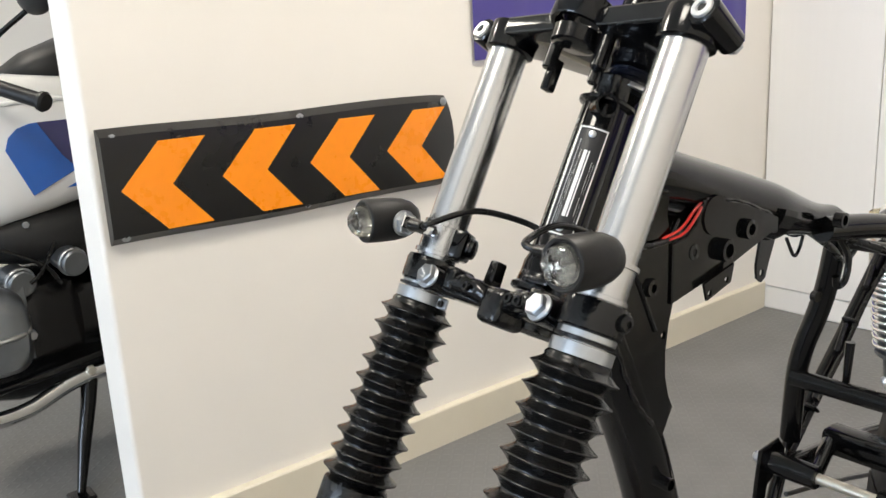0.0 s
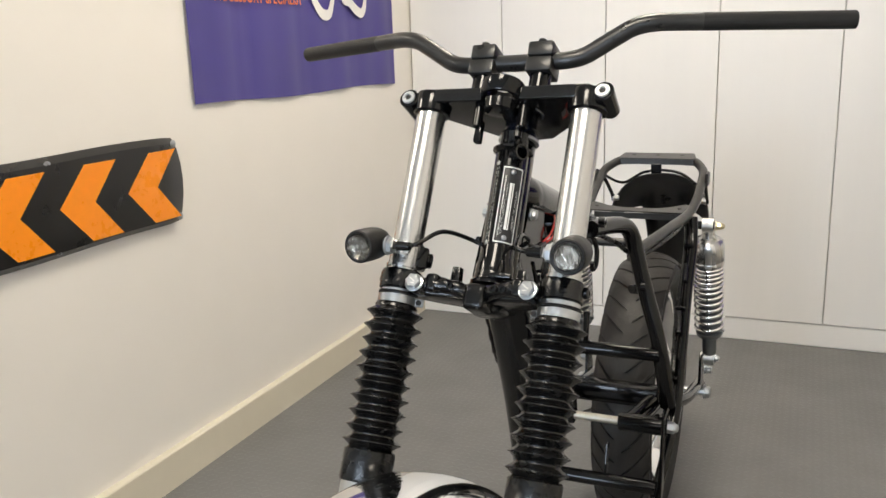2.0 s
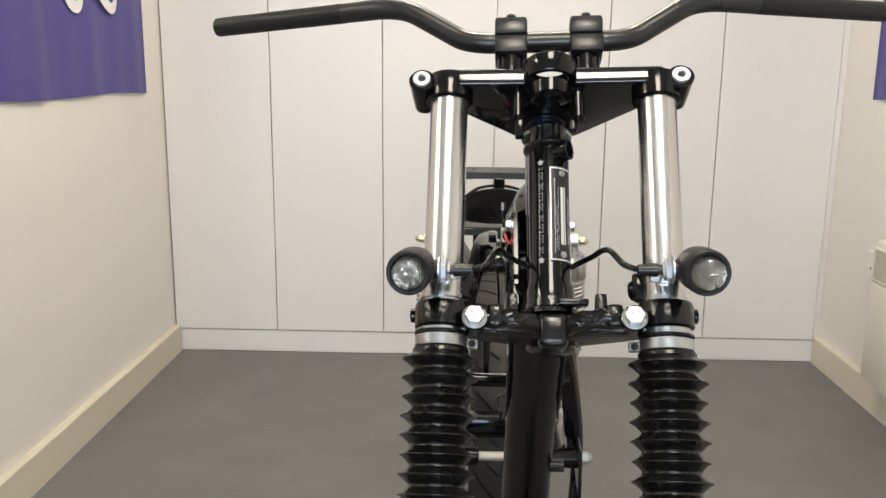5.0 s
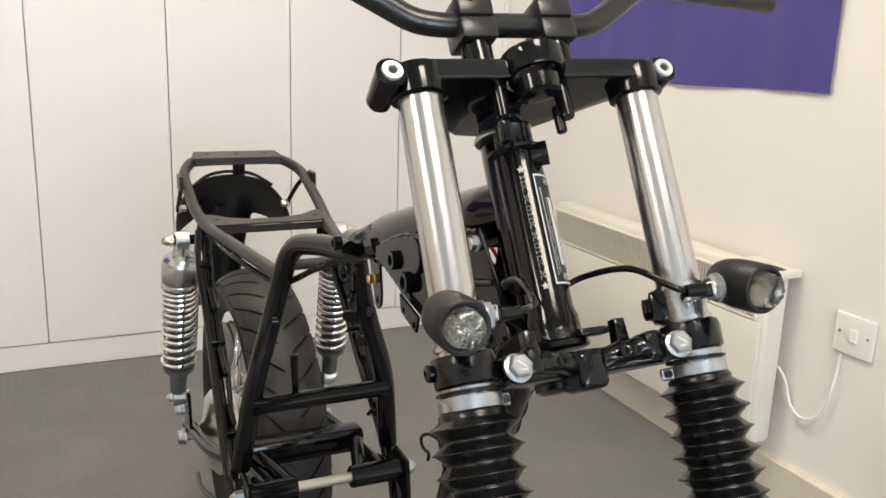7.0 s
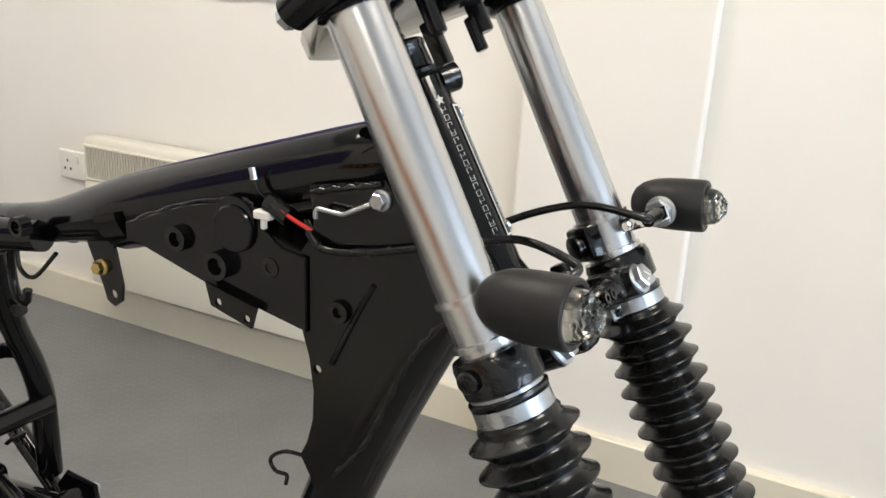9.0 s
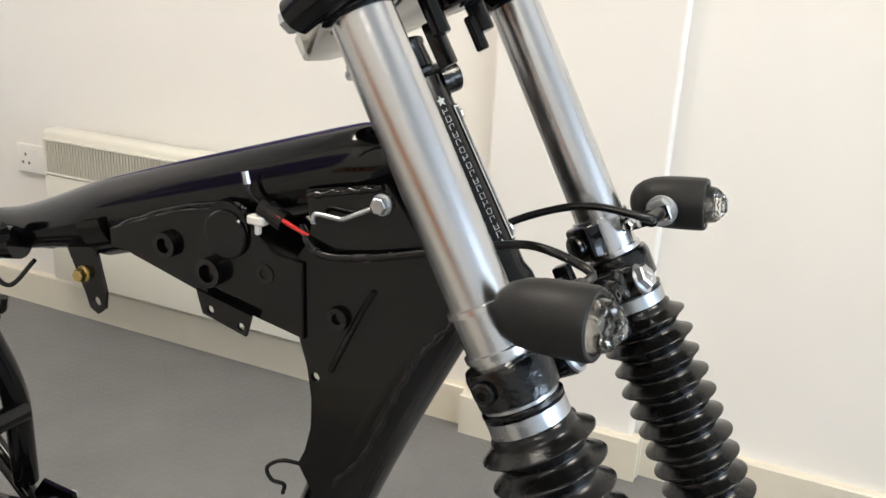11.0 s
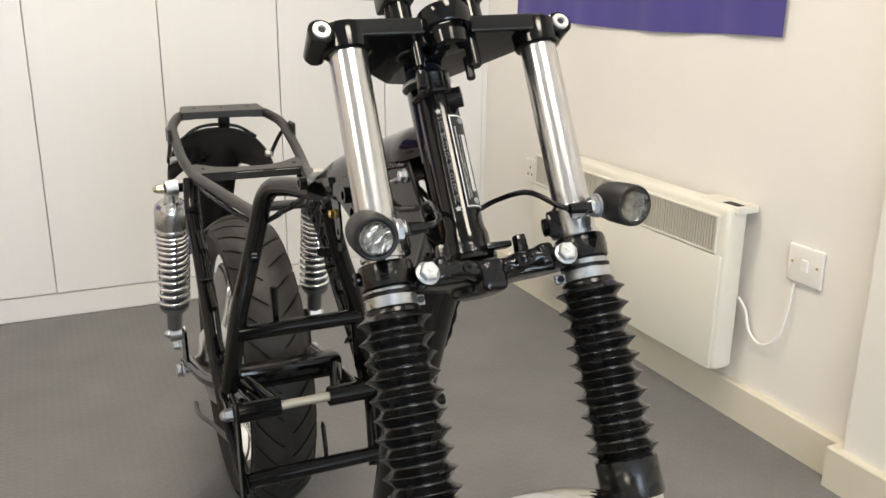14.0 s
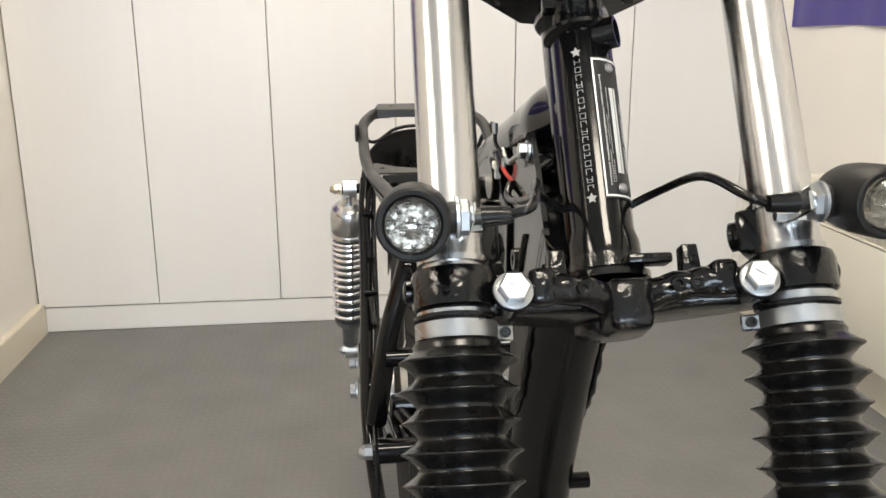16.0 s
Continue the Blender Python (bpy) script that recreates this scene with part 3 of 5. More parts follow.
bent_plate(bm, PA0 + e, PA1 - e, PU1 - 0.0022, PU1 - 0.001, rr0, rr1, 12)
rnd = random.Random(5)
part("border", bm, "print", tp, "silver printed border", smooth=40)
bm = B()
bent_plate(bm, 26, 34, PU0 + 0.016, PU1 - 0.020, rr0, rr1, 4)
bent_plate(bm, 36.5, 40, PU0 + 0.016, PU1 - 0.020, rr0, rr1, 4)
part("blank_field", bm, "print", tp, "pale blank field", smooth=40)
bm = B()
for a0, a1, wds in ((8, 11.5, ((0.008, 0.022), (0.0235, 0.038), (0.040, 0.056), (0.058, 0.066), (0.068, 0.078))), (14.5, 16, ((0.010, 0.030), (0.034, 0.052))), (18.5, 20, ((0.010, 0.024), (0.028, 0.046), (0.050, 0.070))), (50, 52.5, ((0.018, 0.034), (0.037, 0.052), (0.055, 0.062))), (56, 57.2, ((0.014, 0.030), (0.036, 0.060)))):
    for w0, w1 in wds:
        u = PU0 + w0
        while u < PU0 + w1:
            bent_plate(bm, a0 + rnd.uniform(0, 0.3) * (a1 - a0), a1 - rnd.uniform(0, 0.3) * (a1 - a0), u, u + 0.0008, rr0, rr1, 1)
            u += 0.0016
part("small_print", bm, "print", tp, "rows of tiny silver print", smooth=40)
for u in (PU0 + 0.0065, PU1 - 0.0065):
    part("rivet", lathe(B(), [(0.0032, 0), (0.0028, 0.0012), (0.0012, 0.0018), (0, 0.0018)], 12, on_head((PA0 + PA1) / 2, u, 0.0199)), "zinc", tp, "rivet", smooth=50)
# Stamped serial number as plain strokes between two stars.
bm = B()
a_s = -27
n_ch = 17
for k in range(n_ch):
    u = -0.0165 - k * 0.00505
    h = 0.0018
    bent_plate(bm, a_s - 5.6, a_s - 4.4, u - h, u + h * 0.9, 0.0190, 0.01935, 1)
    bent_plate(bm, a_s + 4.0, a_s + 5.2, u - h * (1 if k % 2 else 0.2), u + h, 0.0190, 0.01935, 1)
    bent_plate(bm, a_s - 4.6, a_s + 4.0, u + h * (0.84 if k % 3 else -0.1), u + h * (1.0 if k % 3 else 0.06), 0.0190, 0.01935, 2)
    if k % 2:
        bent_plate(bm, a_s - 4.6, a_s + 4.0, u - h, u - h * 0.84, 0.0190, 0.01935, 2)
part("stamped_number", bm, "stamp", head, "worn stamped serial number strokes")
for u in (-0.0100, -0.1037):
    star = [((0.0034 if k % 2 == 0 else 0.0016) * math.sin(k * math.pi / 5), (0.0034 if k % 2 == 0 else 0.0016) * math.cos(k * math.pi / 5)) for k in range(10)]
    part("stamped_star", slab(B(), star, 0.0004, on_head(a_s, u, 0.0194)), "stamp", head)

# Backbone, down tube and gussets.
bb = [(0.004, 0.010, 0.923), (0.004, 0.040, 0.9145), (0.003, 0.070, 0.906), (0.003, 0.10, 0.897), (0, 0.22, 0.860), (0, 0.300, 0.8345), (0, 0.38, 0.811), (0, 0.42, 0.802)]
bb = smooth_path(bb, 8)
bb_r = []
for p in bb:
    q = min(1.0, max(0.0, (p.y - 0.27) / 0.12))
    f = min(1.0, max(0.0, (p.y - 0.014) / 0.050))
    bb_r.append(0.0180 + 0.0092 * f * f * (3 - 2 * f) - 0.0092 * q * q * (3 - 2 * q))
part("backbone", tube(B(), bb, 0.03, 28, radii=bb_r), "black", bike, smooth=60)
part("down_tube", tube(B(), smooth_path([(0, -0.010, 0.848), (0, 0.012, 0.805), (0, 0.050, 0.725), (0, 0.085, 0.64), (0, 0.115, 0.545), (0, 0.145, 0.45)], 4), 0.0262, 28), "black", bike, smooth=50)


def side_plate(outline, x, t=0.0035, bev=0.001):
    """A plate cut to (y, z) points, standing at x."""
    m = Matrix(((0, 0, 1, x), (1, 0, 0, 0), (0, 1, 0, 0), (0, 0, 0, 1)))
    return slab(B(), outline, t, m, bev, 1)


def pierced(outline, holes, n=14):
    """The outline with round holes, each joined to it by a closed slit."""
    out = [Vector(p) for p in outline]
    area = sum(p.x * q.y - q.x * p.y for p, q in zip(out, out[1:] + out[:1]))
    for y, z, r in holes:
        c = Vector((y, z))
        k = min(range(len(out)), key=lambda i: (out[i] - c).length)
        a0 = math.atan2(out[k].y - z, out[k].x - y)
        turn = -1 if area > 0 else 1
        ring = [c + Vector((r * math.cos(a0 + turn * 2 * math.pi * j / n), r * math.sin(a0 + turn * 2 * math.pi * j / n))) for j in range(n + 1)]
        out = out[:k + 1] + ring + [out[k].copy()] + out[k + 1:]
    return [(p.x, p.y) for p in out]


arc = [(0.098, 0.790), (0.0915, 0.770), (0.0875, 0.745), (0.088, 0.722), (0.093, 0.702), (0.099, 0.690)]
gus = [(0.034, 0.905), (0.092, 0.893), (0.0905, 0.882), (0.088, 0.870), (0.0905, 0.858), (0.098, 0.847)] + arc + [(0.084, 0.665), (0.046, 0.715), (0.022, 0.768), (0.006, 0.798), (-0.012, 0.818), (-0.024, 0.832)]
rearp = [(0.262, 0.838), (0.262, 0.822), (0.250, 0.8235), (0.184, 0.806), (0.092, 0.789), (0.093, 0.843), (0.114, 0.846), (0.127, 0.855), (0.134, 0.865), (0.140, 0.874), (0.15, 0.873), (0.2, 0.862)]


def gussets(sx):
    part("gusset", side_plate(pierced(gus, ((0.0845, 0.762, 0.0034),)), sx * 0.024, 0.0035, 0.0), "black", bike, "black enamelled neck gusset plate", smooth=30)
    part("mount_plate", side_plate(rearp, sx * 0.027), "black", bike, "black tank mount plate", smooth=30)
    for y, z, r, h in ((0.206, 0.836, 0.0095, 0.0085), (0.166, 0.824, 0.0105, 0.011)):
        bm = B()
        pipe(bm, (sx * 0.026, y, z), (sx * (0.026 + h), y, z), r, 0.004)
        hexhead(bm, (sx * 0.028, y, z), (sx * (0.026 + h * 0.6), y, z), r * 0.62)
        part("mount_boss", bm, "cast", bike, "threaded mounting boss", smooth=40)
    for y, z, r in ((0.123, 0.830, 0.008), (0.066, 0.810, 0.0085)):
        bm = B()
        lathe(bm, [(r, 0), (r * 0.9, 0.004), (r * 0.45, 0.004), (r * 0.4, 0.001), (0, 0.001)], 18, along((sx * 0.0255, y, z), (sx * 0.04, y, z)))
        part("weld_nut", bm, "cast", bike, smooth=40)
    bm = tube(B(), smooth_path([(sx * 0.0262, 0.040, 0.834), (sx * 0.0262, 0.052, 0.812), (sx * 0.0262, 0.072, 0.770)], 5), 0.0022, 6)
    part("weld_bead", bm, "cast", bike, smooth=60)
    for run in ([(0.036, 0.902), (0.062, 0.896), (0.090, 0.889)], [(-0.018, 0.828), (0.004, 0.800), (0.020, 0.770), (0.044, 0.716), (0.070, 0.682)], [(0.128, 0.8575), (0.137, 0.869), (0.150, 0.8735), (0.20, 0.8625), (0.255, 0.8405)]):
        q = smooth_path([(sx * 0.0262, y, z) for y, z in run], 8)
        bead = tube(B(), [(x, y + 0.0006 * math.sin(k * 2.1), z + 0.0006 * math.cos(k * 1.7)) for k, (x, y, z) in enumerate(q)], 0.0024, 7, radii=[0.0022 + 0.0007 * math.sin(k * 1.9) for k in range(len(q))])
        part("weld_bead", bead, "cast", bike, smooth=60)
    tab = [(0.177, 0.810), (0.172, 0.793), (0.135, 0.7835), (0.130, 0.800)]
    part("tab", side_plate(pierced(tab, ((0.165, 0.797, 0.0030), (0.139, 0.790, 0.0030))), sx * 0.034, 0.0025, 0.0), "black", bike, "bent mounting tab with two holes")


both(gussets)
# Round blanking disc and the cross tunnel through the plates.
part("cross_tunnel", lathe(B(), [(0.018, -0.0305), (0.018, 0.0305)], 28, along((0, 0.153, 0.858), (1, 0.153, 0.858))), "black", bike, smooth=40)
for sx in (-1,):
    part("blank_disc", lathe(B(), [(0.0172, 0), (0.0172, 0.0042), (0.0160, 0.0052), (0.0, 0.0052)], 32, along((sx * 0.0275, 0.153, 0.853), (sx, 0.153, 0.853))), "black", bike, "round black blanking disc", smooth=35)
part("gusset_web", box(B(), -0.022, 0.022, 0.0600, 0.0630, 0.70, 0.79), "black", bike)
# Clamp band and hanging bracket.
bm = B()
bw = along((0, 0.270, 0.8430), (0, 0.296, 0.8352))
rings = []
for k in range(25):
    a = radians(178 + 184 * k / 24)
    rings.append([bm.verts.new(bw @ Vector((r * math.cos(a), r * math.sin(a), h))) for r, h in ((0.0270, 0), (0.0318, 0), (0.0318, 0.024), (0.0270, 0.024))])
for a, b in zip(rings, rings[1:]):
    for j in range(4):
        bm.faces.new((a[j], a[(j + 1) % 4], b[(j + 1) % 4], b[j]))
for r in (rings[0], rings[-1]):
    bm.faces.new(r)
part("band", bm, "black", bike, "clamp strap round the backbone", smooth=40)
hb = part("hang_bracket", side_plate(pierced([(0.327, 0.806), (0.297, 0.812), (0.289, 0.775), (0.291, 0.761), (0.299, 0.755), (0.307, 0.759), (0.311, 0.771)], ((0.2995, 0.7655, 0.0042),)), -0.010, 0.003, 0.0), "black", bike, "hanging black slotted bracket")
bolt("nut", (-0.011, 0.311, 0.787), (-0.019, 0.311, 0.787), 0.0054, hb, "brass", 0.0068, "yellow passivated nut")
nb = bolt("neck_bolt", (-0.026, 0.036, 0.892), (-0.033, 0.036, 0.892), 0.0056, bike, "zinc", 0.0070, "zinc hex bolt in the neck")
part("wire_hook", tube(B(), fillet([(-0.030, 0.042, 0.889), (-0.034, 0.054, 0.883), (-0.034, 0.060, 0.880), (-0.034, 0.081, 0.881), (-0.034, 0.081, 0.874)], 0.004, 3), 0.0017, 8), "zinc", nb, "bent zinc wire hook", smooth=60)
bolt("neck_bolt", (0.026, 0.036, 0.892), (0.033, 0.036, 0.892), 0.0056, bike, "zinc", 0.0070, "zinc hex bolt in the neck")
part("cable_guide", tube(B(), smooth_path([(-0.020, 0.094, 0.686), (-0.028, 0.110, 0.690), (-0.032, 0.121, 0.683), (-0.032, 0.117, 0.674), (-0.030, 0.108, 0.672), (-0.030, 0.109, 0.664)], 5), 0.0016, 8), "black", bike, "bent wire cable guide", smooth=60)
part("pipe_clip", pipe(B(), (0.018, 0.082, 0.622), (0.038, 0.082, 0.622), 0.0065, 0.0016), "black", bike, "round pipe clip on the down tube", smooth=40)

# Hoops that carry the swinging arm, with their cross tubes.
hoop_r = 0.0142


def hoops(sx):
    pts = [(sx * 0.016, 0.375, 0.803), (sx * 0.030, 0.470, 0.792), (sx * 0.046, 0.545, 0.775), (sx * 0.070, 0.562, 0.66), (sx * 0.097, 0.553, 0.575), (sx * 0.114, 0.575, 0.44)]
    part("hoop_tube", tube(B(), fillet(pts, 0.05, 7), hoop_r, 18), "black", bike, smooth=50)
    bm = pipe(B(), (sx * 0.030, 0.376, 0.815), (sx * 0.040, 0.376, 0.815), 0.0085, 0.003)
    part("hoop_lug", bm, "black", bike, smooth=40)
    # seat rail, from the hoop to the tail
    pts = [(sx * 0.056, 0.560, 0.728), (sx * 0.104, 0.865, 0.735), (sx * 0.112, 0.935, 0.752), (sx * 0.112, 1.060, 0.796), (sx * 0.088, 1.112, 0.8095), (sx * 0.060, 1.114, 0.8095)]
    part("seat_rail", tube(B(), fillet(pts, 0.03, 7), 0.0096, 16), "rail", bike, "satin black seat rail tube", smooth=50)
    # stay, from the rail to the pivot
    pts = [(sx * 0.112, 0.872, 0.728), (sx * 0.118, 0.845, 0.67), (sx * 0.118, 0.770, 0.600), (sx * 0.122, 0.700, 0.525), (sx * 0.126, 0.600, 0.43), (sx * 0.118, 0.545, 0.36), (sx * 0.105, 0.50, 0.29)]
    st = part("stay_tube", tube(B(), fillet(pts, 0.06, 6), 0.0098, 14), "black", bike, smooth=50)
    for y, z, l in ((0.80, 0.628, 0.02), (0.722, 0.55, 0.024), (0.66, 0.487, 0.018)):
        bm = B()
        box(bm, -0.004, 0.004, -l, l, -0.012, 0.008, 0.002, 1, pose(sx * 0.112, y - 0.012, z + 0.004, 48, 0, 6))
        part("cable_bracket", bm, "cast", st, "small black cable bracket")
    cb = smooth_path([(sx * 0.100, 0.868, 0.716), (sx * 0.103, 0.838, 0.664), (sx * 0.105, 0.766, 0.604), (sx * 0.106, 0.700, 0.536), (sx * 0.112, 0.63, 0.462), (sx * 0.108, 0.572, 0.418)], 5)
    part("cable", tube(B(), cb, 0.0042, 8), "rubber", st, "black cable clipped to the stay", smooth=60)
    for y, z in ((0.838, 0.674), (0.735, 0.574), (0.630, 0.468)):
        bm = box(B(), -0.012, 0.009, -0.003, 0.003, -0.010, 0.010, 0.002, 1, pose(sx * 0.112, y, z, 48))
        part("cable_clip", bm, "cast", st, "black cable clip")
    for x, y, z, l in ((0.066, 0.552, 0.672, 0.014),):
        bm = box(B(), -0.004, 0.004, -l, 0.002, -0.006, 0.006, 0.0018, 1, pose(sx * x, y, z, 8, 0, sx * 14))
        lathe(bm, [(0.0075, -0.004), (0.0075, 0.004)], 12, pose(sx * x, y, z, 8, 0, sx * 14) @ Matrix.Translation((0, -l, 0)) @ pose(0, 0, 0, 0, 90))
        part("hoop_stub", bm, "black", bike, "short welded cable stub", smooth=35)
    # shock mounts
    part("shock_stud", rod(B(), (sx * 0.100, 0.905, 0.706), (sx * 0.152, 0.905, 0.706), 0.0085, 14), "black", bike)
    bolt("shock_nut", (sx * 0.154, 0.905, 0.706), (sx * 0.166, 0.905, 0.706), 0.0085, bike, "pale_brass", 0.0098, "yellow passivated dome nut", dome=0.006)
    # lower plate and foot tube at the pivot
    out = [(0.500, 0.445), (0.548, 0.448), (0.566, 0.425), (0.556, 0.40), (0.520, 0.385), (0.512, 0.34), (0.50, 0.28), (0.478, 0.28), (0.486, 0.35), (0.492, 0.40)]
    part("pivot_plate", side_plate(out, sx * 0.117, 0.006, 0.002), "black", bike, smooth=30)
    pv = part("pivot_housing", rod(B(), (sx * 0.045 if sx < 0 else 0.036, 0.525, 0.421), (sx * 0.122, 0.525, 0.421), 0.0165, 24, bev=0.0015), "black", bike, smooth=40)
    bolt("pivot_nut", (sx * 0.121, 0.525, 0.421), (sx * 0.134, 0.525, 0.421), 0.0105, pv, "zinc", 0.0, "zinc pivot nut", dome=0.006)


both(hoops)
for x, y, z, turn in ((0.0585, 0.560, 0.712, 0), (0.0700, 0.562, 0.655, 20), (0.0850, 0.557, 0.612, -10)):
    bm = box(B(), -0.003, 0.003, 0.0, 0.026, -0.009, 0.007, 0.002, 1, pose(x, y, z, 0, 0, 40 + turn))
    lathe(bm, [(0.0080, -0.004), (0.0080, 0.004)], 14, pose(x, y, z, 0, 0, 40 + turn) @ Matrix.Translation((0, 0.026, -0.001)) @ pose(0, 0, 0, 0, 90))
    part("hoop_tab", bm, "black", bike, "small welded cable tab", smooth=35)
part("pivot_shaft", rod(B(), (-0.05, 0.525, 0.421), (0.04, 0.525, 0.421), 0.0075, 16), "bare", bike, "bare pale pivot shaft", smooth=40)
part("cross_tube", rod(B(), (-0.100, 0.548, 0.545), (0.100, 0.548, 0.545), 0.0125, 18), "black", bike, smooth=40)
part("lower_cross_tube", rod(B(), (-0.108, 0.492, 0.318), (0.108, 0.492, 0.318), 0.0125, 18), "black", bike, smooth=40)
part("stand_lug", side_plate([(0.488, 0.325), (0.500, 0.325), (0.516, 0.375), (0.510, 0.386), (0.500, 0.384), (0.490, 0.35)], 0.02, 0.004), "black", bike)
part("tank_hook", tube(B(), smooth_path([(0.0, 0.44, 0.785), (0.008, 0.455, 0.755), (0.008, 0.452, 0.728), (0.006, 0.437, 0.722), (0.006, 0.432, 0.735)], 5), 0.0042, 8), "black", bike, "bent black hook", smooth=60)

# Tail plate and seat bracket.
bm = slab(B(), [(-0.083, 1.098), (0.083, 1.098), (0.088, 1.106), (0.080, 1.142), (-0.080, 1.142), (-0.088, 1.106)], 0.003, Matrix.Translation((0, 1.12, 0.8195)) @ pose(0, 0, 0, 10) @ Matrix.Translation((0, -1.12, 0)), 0.001, 1)
box(bm, -0.082, 0.082, 1.0985, 1.1010, 0.803, 0.815)
tail = part("tail_plate", bm, "rail", bike, "satin black drilled tail plate", smooth=30)
# Bolt holes are dark discs on the plate, coloured like their shade.
for x in (-0.055, 0.0, 0.055):
    part("hole", lathe(B(), [(0.0045, 0), (0.0045, 0.0006)], 12, Matrix.Translation((0, 1.12, 0.8195)) @ pose(x, 0.004, 0.0017, 10)), "dark", tail, "bolt hole shade as a dark disc")
bm = slab(B(), [(-0.104, 0.848), (-0.085, 0.846), (0.085, 0.846), (0.104, 0.848), (0.106, 0.895), (0.092, 0.898), (0.062, 0.878), (0.03, 0.869), (-0.03, 0.869), (-0.062, 0.878), (-0.092, 0.898), (-0.106, 0.895)], 0.003, Matrix.Translation((0, 0.87, 0.7435)) @ pose(0, 0, 0, 9) @ Matrix.Translation((0, -0.87, 0)), 0.001, 1)
box(bm, -0.086, 0.092, 0.8455, 0.8485, 0.7255, 0.7375)
seatb = part("seat_bracket", bm, "rail", bike, "satin black seat bracket plate", smooth=30)
for x in (-0.085, 0.085):
    part("hole", lathe(B(), [(0.004, 0), (0.004, 0.0006)], 12, Matrix.Translation((0, 0.87, 0.7435)) @ pose(x, 0.0, 0.0016, 9)), "dark", seatb, "bolt hole shade as a dark disc")
part("bridge_tube", rod(B(), (-0.052, 0.585, 0.735), (0.052, 0.585, 0.735), 0.008, 12), "rail", bike, smooth=40)

part("cross_tube_peg", rod(B(), (-0.035, 0.565, 0.552), (-0.035, 0.570, 0.606), 0.005, 10, 0.0065), "black", bike, "upright black peg", smooth=40)
part("seat_loom", tube(B(), smooth_path([(0.02, 0.42, 0.785), (0.03, 0.50, 0.755), (0.055, 0.58, 0.715), (0.09, 0.72, 0.722), (0.100, 0.86, 0.722)], 6), 0.0045, 8), "rubber", bike, "black loom along the seat rail", smooth=60)
part("seat_loom", tube(B(), smooth_path([(-0.02, 0.42, 0.785), (-0.03, 0.49, 0.752), (-0.055, 0.585, 0.712), (-0.09, 0.72, 0.720), (-0.100, 0.86, 0.722)], 6), 0.0045, 8), "rubber", bike, "black loom along the seat rail", smooth=60)

cn = part("wire_connector", box(B(), -0.0335, -0.0265, 0.120, 0.134, 0.8645, 0.8705, 0.001, 1), "plastic", bike, "white plastic wire connector")
box_t = box(B(), -0.0325, -0.0280, 0.125, 0.1285, 0.8575, 0.8650, 0.0008, 1)
part("connector_tail", box_t, "plastic", cn)

# Swinging arm.
AY, AZ, TR = 0.985, 0.305, 0.305


def swing(sx):
    pts = [(sx * 0.088, 0.53, 0.424), (sx * 0.094, 0.66, 0.402), (sx * 0.118, 0.80, 0.36), (sx * 0.122, AY + 0.05, AZ)]
    part("swing_arm_leg", tube(B(), fillet(pts, 0.06, 5), 0.0125, 14), "black", bike, "black swinging arm tube", smooth=50)
    part("shock_lug", side_plate([(0.955, 0.315), (1.02, 0.315), (1.005, 0.392), (0.985, 0.40), (0.968, 0.39)], sx * 0.128, 0.006), "black", bike)
    bolt("axle_nut", (sx * 0.136, AY, AZ), (sx * 0.150, AY, AZ), 0.013, bike, "zinc", 0.016, "zinc axle nut")
    bolt("lower_shock_nut", (sx * 0.150, 0.985, 0.388), (sx * 0.162, 0.985, 0.388), 0.0085, bike, "zinc", 0.0098, "zinc dome nut", dome=0.005)
    bolt("adjuster_nut", (sx * 0.134, 1.003, 0.352), (sx * 0.150, 1.003, 0.352), 0.0085, bike, "zinc", 0.010, "zinc brake stay nut")


both(swing)
part("swing_arm_brace", box(B(), -0.092, 0.092, 0.618, 0.660, 0.408, 0.446, 0.008, 2), "black", bike, "black swinging arm cross brace", smooth=35)
for sx in (-1, 1):
    part("brace_strut", tube(B(), [(sx * 0.052, 0.53, 0.424), (sx * 0.080, 0.63, 0.43)], 0.011, 12), "black", bike, smooth=50)


# Shock absorbers.
def shock(sx):
    top, low = Vector((sx * 0.140, 0.905, 0.706)), Vector((sx * 0.146, 0.985, 0.388))
    L = (top - low).length
    m = along(low, top)
    sh = part("shock_absorber", lathe(B(), [(0.009, 0.010), (0.0150, 0.016), (0.0160, 0.060), (0.0255, 0.062), (0.0285, 0.066), (0.0285, 0.073), (0.0210, 0.076), (0.0210, L - 0.07)], 24), "engine", bike, "rear shock absorber with a chrome spring", m=m, smooth=40)
    part("top_cover", lathe(B(), [(0.0230, L - 0.088), (0.0318, L - 0.087), (0.0322, L - 0.080), (0.0310, L - 0.078), (0.0322, L - 0.076), (0.0322, L - 0.046), (0.0300, L - 0.036), (0.0230, L - 0.029), (0.0150, L - 0.025), (0.0130, L - 0.018), (0.0130, L - 0.006)], 32), "steel", sh, "polished alloy spring cover", smooth=40)
    for u in (0.0, L):
        part("eye", pipe(B(), Vector((-0.011, 0, u)), Vector((0.011, 0, u)), 0.0160, 0.006), "alloy", sh, smooth=40)
    turns, r = 12.5, 0.0285
    u0, u1 = 0.074, L - 0.088
    pts = []
    nn = int(turns * 16)
    for k in range(nn + 1):
        s = k / nn
        pts.append((r * math.cos(2 * math.pi * turns * s), r * math.sin(2 * math.pi * turns * s), u0 + (u1 - u0) * (s * 0.62 + 0.38 * (1 - (1 - s) ** 2.0))))
    part("spring", tube(B(), pts, 0.0042, 8), "chrome", sh, "chrome coil spring", smooth=60)


both(shock)


